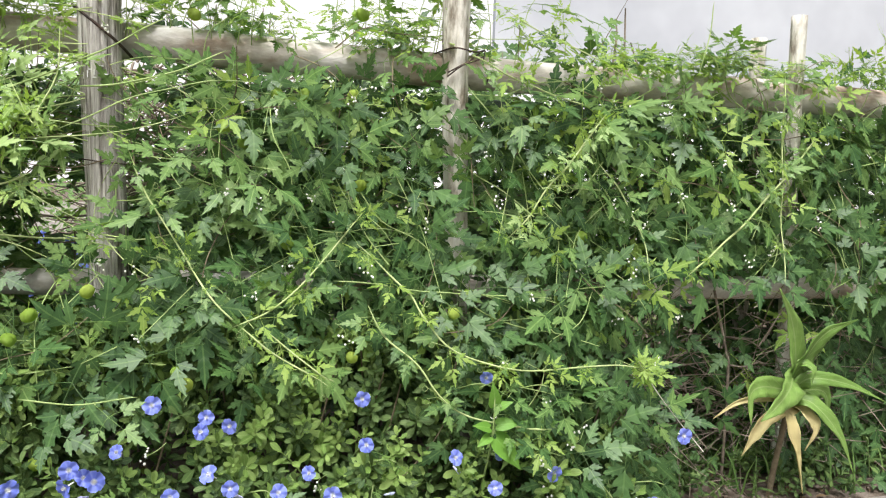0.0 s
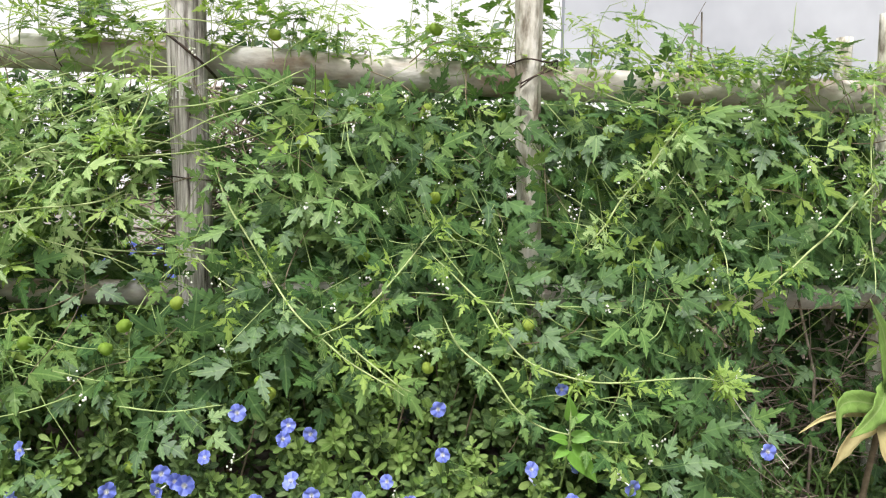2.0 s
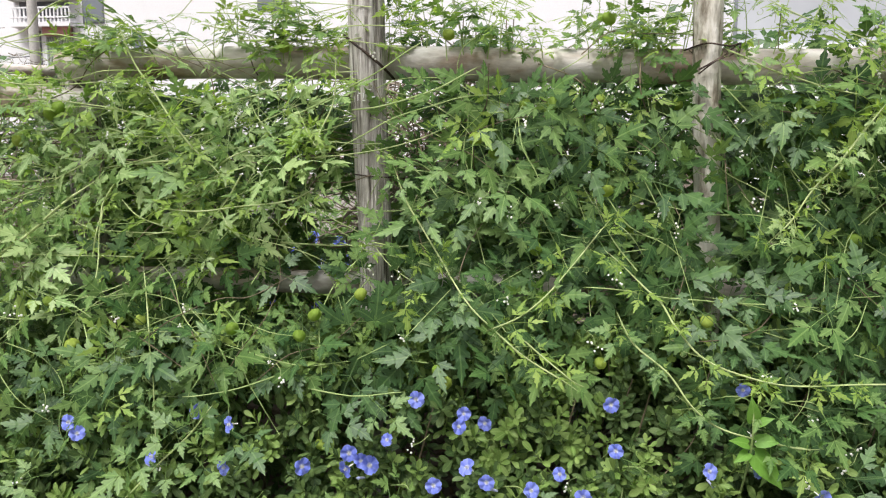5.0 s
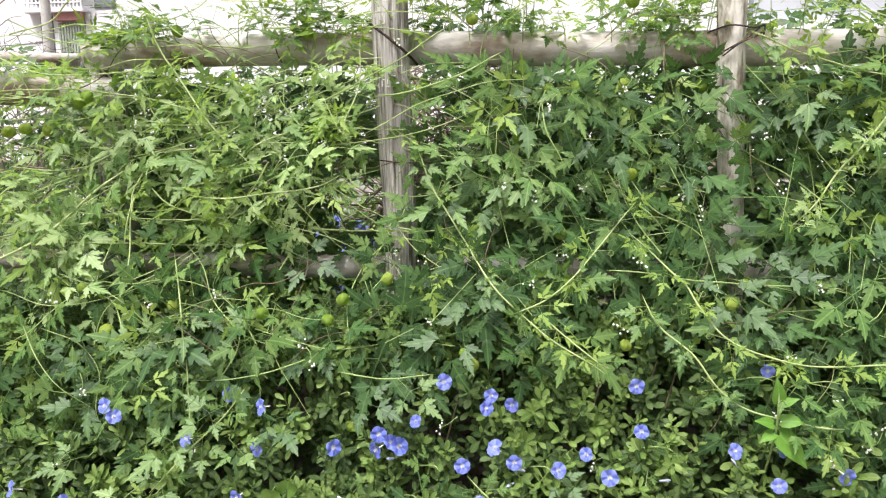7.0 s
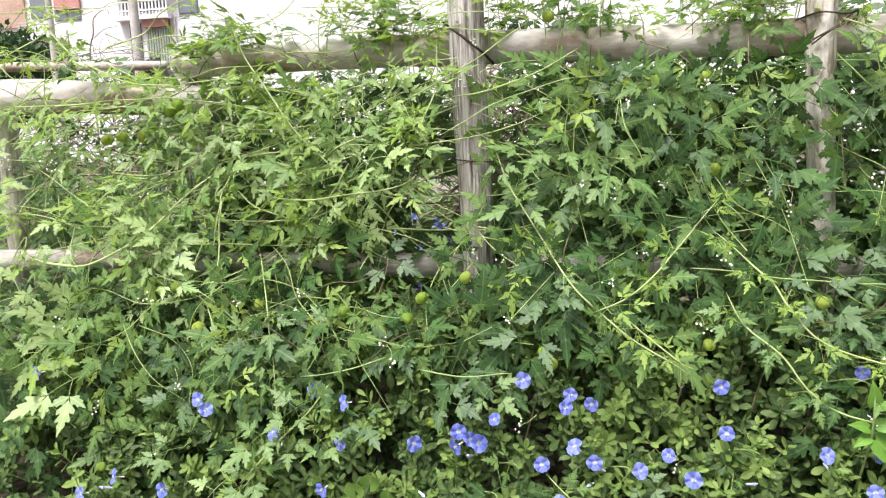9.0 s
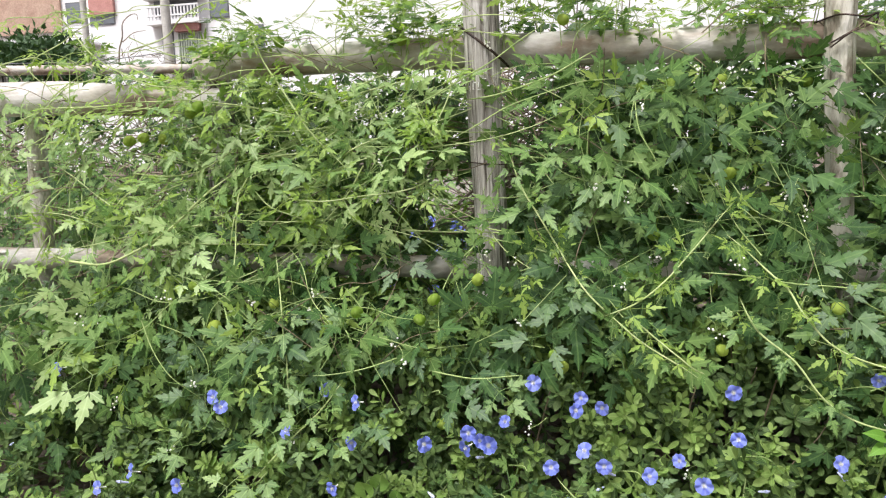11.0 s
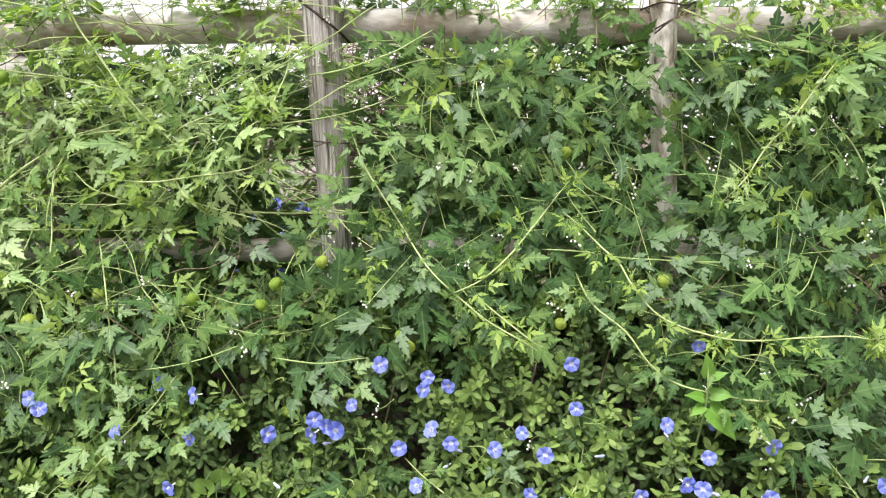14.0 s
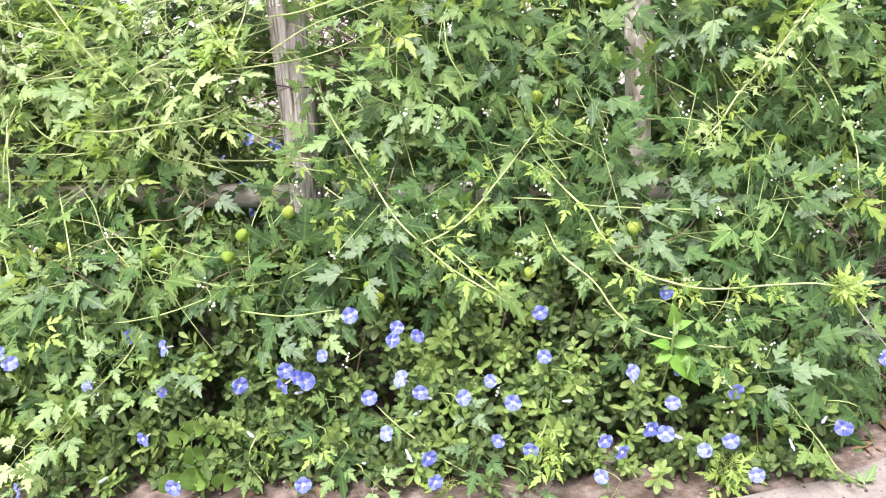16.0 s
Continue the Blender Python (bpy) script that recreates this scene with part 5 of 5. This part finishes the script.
vine_stem([(0.18, -0.27, 0.16), (0.16, -0.32, 0.09), (0.12, -0.35, 0.05)], 0.0012, "mid")
bright_tip(0.162, -0.375, 0.081, 7)
bright_tip(0.447, -0.375, 0.044, 9)
bright_tip(0.004, -0.38, 0.03, 4)


def low_leaf(x, y, z, tip, kind, scale):
    """A leaf of the vine that sprawls out over the low bushes, on its own runner."""
    p = plant_at(x)
    pool = VINE_MESH[kind]
    m = basis((x, y, z), tip, (VR.uniform(-0.3, 0.3), -0.7, 0.7), scale)
    part("leaf", pool[VR.integers(len(pool))], p, "", m)
    sh = Shape()
    end = m @ Vector((0, -0.012, -0.006))
    tube(sh, smooth_line([tuple(end), (end.x - 0.01, end.y + 0.03, end.z - 0.006), (end.x - 0.04, end.y + 0.08, max(end.z - 0.03, 0.01))], 4), 0.0009, 0.0012, 4)
    part("stem", sh.mesh("stem", M["stem"]), p)


for lx, lz, kind, size in ((0.059, 0.10, "vine_dark", 1.0), (0.125, 0.035, "vine_dark", 0.9), (0.48, 0.195, "vine_dark", 1.2), (0.44, 0.23, "vine_dark", 1.0), (0.36, 0.30, "vine_mid", 0.8), (0.46, 0.29, "vine_mid", 0.9), (0.62, 0.02, "vine_mid", 1.0), (0.576, 0.10, "vine_mid", 1.1), (0.65, 0.14, "vine_dark", 1.0),
                           (-0.165, 0.165, "vine_mid", 0.8), (-0.166, 0.085, "vine_mid", 0.9), (-0.20, 0.11, "vine_young", 0.7), (-0.13, 0.05, "vine_mid", 0.8), (-0.662, 0.12, "vine_pale", 1.1), (-0.60, 0.15, "vine_mid", 1.0), (-0.581, 0.21, "vine_mid", 1.0), (-0.52, 0.25, "vine_mid", 0.9), (-0.50, 0.20, "vine_mid", 0.9),
                           (-0.67, 0.03, "vine_mid", 1.1), (-0.63, 0.07, "vine_pale", 0.9), (-0.663, 0.29, "vine_young", 0.8), (-0.72, 0.24, "vine_mid", 1.0), (-0.75, 0.17, "vine_mid", 0.9), (-0.44, 0.24, "vine_dark", 0.9), (-0.30, 0.27, "vine_dark", 1.0), (-0.22, 0.29, "vine_mid", 0.9), (0.27, 0.03, "vine_mid", 0.6), (0.2, 0.20, "vine_mid", 0.6), (0.02, 0.16, "vine_dark", 0.7)):
    low_leaf(lx, -0.40 + 0.28 * lz, lz, (VR.uniform(-0.8, 0.8), -0.35, VR.uniform(-0.7, 0.3)), kind, size * VR.uniform(0.9, 1.05))


def top_shoot(x, y, rise, lean, seed):
    """A young shoot standing up from the rail against the sky."""
    rng = np.random.default_rng(seed)
    p = plant_at(x)
    pts = [(x, y, 0.85), (x + lean * 0.2, y - 0.02, 0.85 + rise * 0.4), (x + lean * 0.6, y - 0.02, 0.85 + rise * 0.8), (x + lean, y - 0.03, 0.85 + rise)]
    line = smooth_line(pts, 5)
    sh = Shape()
    tube(sh, line, 0.0011, 0.0006, 5)
    part("stem", sh.mesh("stem", M["stem"]), p)
    n = int(rng.integers(2, 6))
    for k in range(n):
        at = line[int((0.25 + 0.75 * (k + rng.random()) / n) * (len(line) - 1))]
        kind = ("vine_young", "vine_mid", "vine_dark")[int(rng.choice(3, p=(0.52, 0.42, 0.06)))]
        pool = VINE_MESH[kind]
        out = (rng.uniform(-1, 1), rng.uniform(-0.8, 0.5), rng.uniform(-0.4, 0.4))
        part("leaf", pool[rng.integers(len(pool))], p, "", basis(Vector(at), out, (rng.uniform(-0.3, 0.3), rng.uniform(-0.6, 0.1), 0.8), rng.uniform(0.4, 0.95)))
    if rng.random() < 0.5:
        t = Shape()
        tendril(t, line[-1], rng)
        part("tendril", t.mesh("tendril", M["stem"]), p)


SR = np.random.default_rng(81)
for x0, x1, count, high in ((-1.3, -0.85, 5, 0.07), (-0.85, -0.45, 22, 0.11), (-0.45, -0.28, 18, 0.14), (-0.28, 0.02, 28, 0.14), (0.02, 0.34, 22, 0.13), (0.38, 0.6, 6, 0.11), (0.6, 1.15, 32, 0.06), (1.15, 1.7, 14, 0.08)):
    for i in range(count):
        top_shoot(SR.uniform(x0, x1), SR.uniform(-0.06, 0.06), high * SR.uniform(0.35, 1.25), SR.uniform(-0.06, 0.06), int(SR.integers(1 << 30)))


def wander(count, seed):
    """Thin stems that climb and trail over the curtain of leaves."""
    rng = np.random.default_rng(seed)
    for i in range(count):
        left = rng.random() < 0.55
        x = rng.uniform(-1.35, -0.1) if left else rng.uniform(-0.1, 1.4)
        z = rng.uniform(0.3, 0.9)
        a = rng.uniform(0, 6.283)
        pts = []
        for k in range(rng.integers(4, 7)):
            pts.append((x, vine_front(x, z) - rng.uniform(0.0, 0.035), z))
            a += rng.uniform(-0.5, 0.5)
            x += 0.07 * math.cos(a)
            z = min(max(z + 0.06 * math.sin(a), 0.15), 0.89)
        sh = Shape()
        tube(sh, smooth_line(pts, 5), rng.uniform(0.0008, 0.0014), 0.0007, 5)
        part("stem", sh.mesh("stem", M["stem"] if rng.random() < 0.75 else M["stem_old"]), plant_at(pts[2][0]))


wander(200, 61)


def trailing(count, seed):
    """Long pale threads of young growth slung loosely across the upper left of the fence."""
    rng = np.random.default_rng(seed)
    for i in range(count):
        x, z = rng.uniform(-1.3, -0.35), rng.uniform(0.52, 0.95)
        a = rng.uniform(-0.9, 0.9) + (math.pi if rng.random() < 0.3 else 0)
        pts = []
        for k in range(rng.integers(4, 8)):
            pts.append((x, vine_front(x, z) - rng.uniform(0.0, 0.05), z))
            a += rng.uniform(-0.35, 0.35)
            x += 0.075 * math.cos(a)
            z = min(max(z + 0.05 * math.sin(a) - 0.004, 0.4), 0.97)
        line = smooth_line(pts, 5)
        sh = Shape()
        tube(sh, line, rng.uniform(0.0009, 0.0019), 0.0008, 5)
        p = plant_at(pts[1][0])
        part("stem", sh.mesh("stem", M["stem_pale"]), p)
        for k in range(2):
            at = line[rng.integers(3, len(line))]
            pool = VINE_MESH["vine_young"]
            part("leaf", pool[rng.integers(len(pool))], p, "", basis(Vector(at), (rng.uniform(-1, 1), -0.5, rng.uniform(-0.5, 0.4)), (rng.uniform(-0.3, 0.3), -0.5, 0.8), rng.uniform(0.4, 0.8)))


trailing(62, 63)


def fruit_mesh(rng):
    """Puffy three-sided capsule, drawn in at the stalk, with a thin seam along each side."""
    sh = Shape()
    seg, rings = 24, 10
    v = []
    for i in range(rings + 1):
        t = math.pi * i / rings
        for j in range(seg):
            a = 2 * math.pi * j / seg
            r = 0.0145 * math.sin(t) ** 0.8 * (1 + 0.10 * math.cos(3 * a) - 0.16 * math.exp(-((((a / (2 * math.pi) * 3) % 1) - 0.5) / 0.07) ** 2)) * (1.16 - 0.34 * i / rings) * (1 + 0.02 * rng.standard_normal())
            z = 0.0135 * math.cos(t) + (0.002 if i < 2 else 0)
            v.append((r * math.cos(a), r * math.sin(a), z))
    f = [(i * seg + j, (i + 1) * seg + j, (i + 1) * seg + (j + 1) % seg, i * seg + (j + 1) % seg) for i in range(rings) for j in range(seg)]
    v = np.array(v) * rng.uniform(0.9, 1.12, 3)
    v[:, 0] += 0.25 * v[:, 2] * rng.uniform(-1, 1)
    sh.add(v, f)
    tube(sh, smooth_line([(0, 0, 0.013), (0.002, 0, 0.022), (0.006, 0.003, 0.034)], 3), 0.0008, 0.0006, 4)
    return sh.mesh("capsule", M["fruit"])


CAPSULE = [fruit_mesh(FR) for _ in range(5)]


for cx, cy, cz in CAPSULES:
    m = pose(cx, cy, cz, VR.uniform(-30, 30), VR.uniform(-30, 30), VR.uniform(0, 360)) @ Matrix.Scale(VR.uniform(0.6, 0.88), 4)
    part("capsule", CAPSULE[VR.integers(5)], plant_at(cx), "puffy yellow-green seed capsule", m)


def bud_mesh(rng):
    """Tiny white flowers and buds on a forked thread-like stalk."""
    sh = Shape()
    tube(sh, smooth_line([(0, 0, 0), (0.008, -0.006, -0.016), (0.002, -0.012, -0.03)], 3), 0.0006, 0.0004, 3, cap=False)
    stalk_faces = len(sh.f)
    for i in range(6):
        c = np.array([0.002, -0.012, -0.03]) + rng.uniform(-1, 1, 3) * (0.010, 0.005, 0.008)
        tube(sh, straight((0.002, -0.012, -0.027), c, 1), 0.0004, 0.0003, 3, cap=False)
    stalk_faces = len(sh.f)
    for i in range(6):
        c = np.array([0.002, -0.012, -0.03]) + rng.uniform(-1, 1, 3) * (0.011, 0.005, 0.009)
        r = rng.uniform(0.0013, 0.0023)
        v = []
        for a in range(4):
            t = math.pi * (a + 0.5) / 4
            for b in range(6):
                v.append(c + r * np.array([math.sin(t) * math.cos(b * 1.047), math.sin(t) * math.sin(b * 1.047), math.cos(t)]))
        f = [(a * 6 + b, (a + 1) * 6 + b, (a + 1) * 6 + (b + 1) % 6, a * 6 + (b + 1) % 6) for a in range(3) for b in range(6)]
        f += [tuple(range(6)), tuple(18 + b for b in reversed(range(6)))]
        sh.add(v, f)
    return sh.mesh("inflorescence", M["stem"], M["white_petal"], slots=[0] * stalk_faces + [1] * (len(sh.f) - stalk_faces))


BUDS = [bud_mesh(FR) for _ in range(4)]
for i in range(105):
    bx, bz = VR.uniform(-1.25, 1.2), VR.uniform(0.12, 0.88)
    if VR.random() > cover(bx, bz) + 0.15:
        continue
    part("inflorescence", BUDS[VR.integers(4)], plant_at(bx), "", pose(bx, vine_front(bx, bz) - 0.05, bz + 0.03, VR.uniform(-40, 20), VR.uniform(-40, 40), VR.uniform(0, 360)))

string = Shape()
tube(string, smooth_line([(0.637, -0.271, 0.322), (0.672, -0.28, 0.268), (0.712, -0.286, 0.218), (0.762, -0.292, 0.161)], 5), 0.0011, 0.0009, 5)
tagged(new("string", string.mesh("string", M["string"])), "thin pale thread hanging from a vine shoot", "string")


# ---- strap-leaved plant ----
def strap(points, width, fold=0.25, mat="strap", twist=0.0):
    """Long arching leaf with a channel along the middle and slightly wavy edges."""
    line = smooth_line(points, 7)
    n = len(line)
    tan = np.gradient(line, axis=0)
    tan /= np.linalg.norm(tan, axis=1)[:, None]
    v, uv = [], []
    for i in range(n):
        k = i / (n - 1)
        w = 0.95 * width * (0.5 + 0.5 * math.sin(math.pi * min(1, 0.25 + 0.75 * k))) * (1 - k ** 2.6) + 0.0006
        d = Vector(tan[i])
        side = d.cross(Vector((0.15, -1, 0.35))).normalized()
        side = Matrix.Rotation(twist * k, 3, d) @ side
        up = side.cross(d).normalized()
        wav = 0.2 * math.sin(11 * k + width * 300) + 0.1 * math.sin(27 * k + width * 900)
        for q in (-1, -0.5, 0, 0.5, 1):
            v.append(Vector(line[i]) + side * (q * w) + up * (fold * abs(q) * w + wav * w * q))
            uv.append((0.5 * q, k))
    f = [(i * 5 + j, i * 5 + j + 1, (i + 1) * 5 + j + 1, (i + 1) * 5 + j) for i in range(n - 1) for j in range(4)]
    sh = Shape()
    sh.add(v, f, uv)
    me = sh.mesh("leaf", M[mat])
    return me


def solid(ob, t=0.0008):
    md = ob.modifiers.new("thickness", "SOLIDIFY")
    md.thickness = t
    return ob


maize = thing("strap_leaved_plant", "young maize-like plant with broad arching leaves, the lowest withered yellow", "plant", (1.0, -0.2, 0.0))
sh = Shape()
tube(sh, smooth_line([(1.000, -0.17, 0.0), (1.002, -0.18, 0.08), (1.008, -0.19, 0.16), (1.012, -0.2, 0.246)], 5), 0.0062, 0.0055, 10, 0.05)
part("stalk", sh.mesh("stalk", M["stem_old"]), maize, "brown withered sheath round the stalk")
for pts, w, mt in (
    ([(1.011, -0.200, 0.238), (1.012, -0.205, 0.296), (0.989, -0.215, 0.376), (0.940, -0.235, 0.445)], 0.018, "strap"),
    ([(1.019, -0.200, 0.260), (1.025, -0.215, 0.303), (1.054, -0.230, 0.356), (1.107, -0.250, 0.386)], 0.016, "strap"),
    ([(1.013, -0.200, 0.238), (1.037, -0.220, 0.265), (1.109, -0.235, 0.255), (1.188, -0.250, 0.221)], 0.012, "strap"),
    ([(1.015, -0.200, 0.221), (1.039, -0.230, 0.217), (1.085, -0.250, 0.160), (1.117, -0.260, 0.083)], 0.013, "strap"),
    ([(1.012, -0.200, 0.266), (0.978, -0.235, 0.249), (0.933, -0.260, 0.226), (0.889, -0.275, 0.204)], 0.020, "strap"),
    ([(0.998, -0.200, 0.238), (0.926, -0.225, 0.254), (0.882, -0.250, 0.246), (0.876, -0.265, 0.196)], 0.016, "strap"),
    ([(1.018, -0.200, 0.226), (1.072, -0.190, 0.233), (1.107, -0.185, 0.218), (1.116, -0.185, 0.165)], 0.013, "strap"),
    ([(1.014, -0.200, 0.272), (1.015, -0.220, 0.294), (1.022, -0.240, 0.288), (1.013, -0.250, 0.259)], 0.010, "strap"),
    ([(1.012, -0.200, 0.249), (1.014, -0.205, 0.271), (1.019, -0.210, 0.283), (1.022, -0.215, 0.293)], 0.009, "strap"),
    ([(1.010, -0.200, 0.209), (0.973, -0.235, 0.200), (0.989, -0.250, 0.132), (1.008, -0.255, 0.050)], 0.013, "strap_dry"),
    ([(1.016, -0.200, 0.209), (1.026, -0.225, 0.194), (1.039, -0.235, 0.168), (1.023, -0.235, 0.126)], 0.012, "strap_dry"),
    ([(0.994, -0.200, 0.204), (0.944, -0.210, 0.182), (0.917, -0.215, 0.151), (0.898, -0.215, 0.115)], 0.011, "strap_dry"),
    ([(0.993, -0.200, 0.221), (0.927, -0.210, 0.227), (0.875, -0.215, 0.220), (0.831, -0.215, 0.193)], 0.005, "strap_dry"),
):
    solid(part("leaf", strap(pts, w * (1.34 if mt == "strap" else 1.35), 0.32 if mt == "strap" else 0.7, mt, VR.uniform(-0.35, 0.35)), maize, "withered yellow leaf" if mt == "strap_dry" else "arching green leaf"))

# ---- small plants at the foot ----
broad = thing("broad_leaved_seedling", "seedling with smooth pale green pointed leaves among the vine", "plant", (0.37, -0.2, 0.0))
sh = Shape()
tube(sh, smooth_line([(0.37, -0.17, 0.0), (0.362, -0.26, 0.11), (0.358, -0.325, 0.225), (0.356, -0.335, 0.30)], 5), 0.0022, 0.0012, 6)
part("stem", sh.mesh("stem", M["stem"]), broad)
for at, tip, ln in (((0.358, -0.325, 0.225), (0.75, -0.3, -0.75), 0.068), ((0.358, -0.325, 0.225), (-0.55, -0.4, -0.15), 0.030), ((0.358, -0.33, 0.268), (-0.1, -0.3, 0.9), 0.040), ((0.358, -0.325, 0.235), (-0.8, -0.4, 0.35), 0.034), ((0.358, -0.325, 0.24), (0.9, -0.3, 0.2), 0.040), ((0.358, -0.33, 0.268), (0.6, -0.3, 0.4), 0.026)):
    lf = Shape()
    blade(lf, HEART, HEART_U, (0, 0.006, 0), 0, ln, ln * 0.62, 0.25, 0.2)
    part("leaf", lf.mesh("leaf", M["broad"]), broad, "", basis(at, tip, (0, -0.75, 0.65)))

coins = thing("round_leaved_creeper", "creeper with coin-shaped leaves on the soil at the path edge", "plant", (-0.42, -0.29, 0.0))
for i in range(10):
    cx, cz = -0.41 + VR.uniform(-0.045, 0.055), VR.uniform(0.035, 0.125)
    cy = -0.405 + 0.3 * cz
    sh = Shape()
    r = VR.uniform(0.012, 0.021)
    ang = np.linspace(0.25, 2 * np.pi - 0.25, 17)
    ringv = [(r * math.sin(a), r * math.cos(a + math.pi), 0.12 * r * math.sin(3 * a)) for a in ang]
    inner = [(0.5 * x, 0.5 * y, -0.1 * r) for x, y, _ in ringv]
    verts = [(0, 0, -0.16 * r)] + inner + ringv
    fcs = [(0, 1 + j, 2 + j) for j in range(16)] + [(1 + j, 18 + j, 19 + j, 2 + j) for j in range(16)]
    sh.add(verts, fcs, [(x / r * 0.5, 0.5 + y / r * 0.5) for x, y, _ in verts])
    tube(sh, smooth_line([(0, 0, -0.16 * r), (0, 0.003, -0.02), (0.004, -0.012, -0.06)], 3), 0.0007, 0.0008, 4)
    part("leaf", sh.mesh("leaf", M["round"]), coins, "", basis((cx, cy, cz + 0.012), (VR.uniform(-0.6, 0.6), -0.2, 1), (VR.uniform(-0.4, 0.4), -0.9, 0.5)))

# ---- litter ----
CR = np.random.default_rng(77)
crumbs = Shape()
for i in range(700):
    x = CR.uniform(-1.0, 1.4)
    y = path_edge(x) + 0.05 * CR.standard_normal()
    r = 0.0012 + 0.004 * CR.random() ** 3
    ring = [(x + r * CR.uniform(0.7, 1.2) * math.cos(a), y + r * CR.uniform(0.7, 1.2) * math.sin(a), 0.021) for a in np.arange(6) * 1.0472]
    crumbs.add(ring + [(x + 0.2 * r, y, 0.021 + r * CR.uniform(0.7, 1.1))], [(j, (j + 1) % 6, 6) for j in range(6)])
tagged(new("soil_crumbs", crumbs.mesh("soil_crumbs", M["soil"], smooth=False)), "crumbs of dry soil and grit along the path edge", "soil", kind="stuff")
DL = np.random.default_rng(71)
dl = Shape()
blade(dl, OVAL, OVAL_U, (0, 0, 0), 0, 0.03, 0.014, 0.5, 0.5, 0.2)
placed = []
for i in range(420):
    x, y = DL.uniform(-1.3, 1.6), DL.uniform(-0.36, 0.2)
    placed.append((0, basis((x, y, ground_height(x, y) + 0.006), (DL.uniform(-1, 1), DL.uniform(-1, 1), DL.uniform(-0.1, 0.2)), (DL.uniform(-0.5, 0.5), DL.uniform(-0.5, 0.5), 1), DL.uniform(0.5, 1.3))))
tagged(new("leaf_litter", merge([dl.arrays()], placed).mesh("leaf_litter", M["dead_leaf"])), "brown dead leaves scattered on the soil", "litter", kind="stuff")
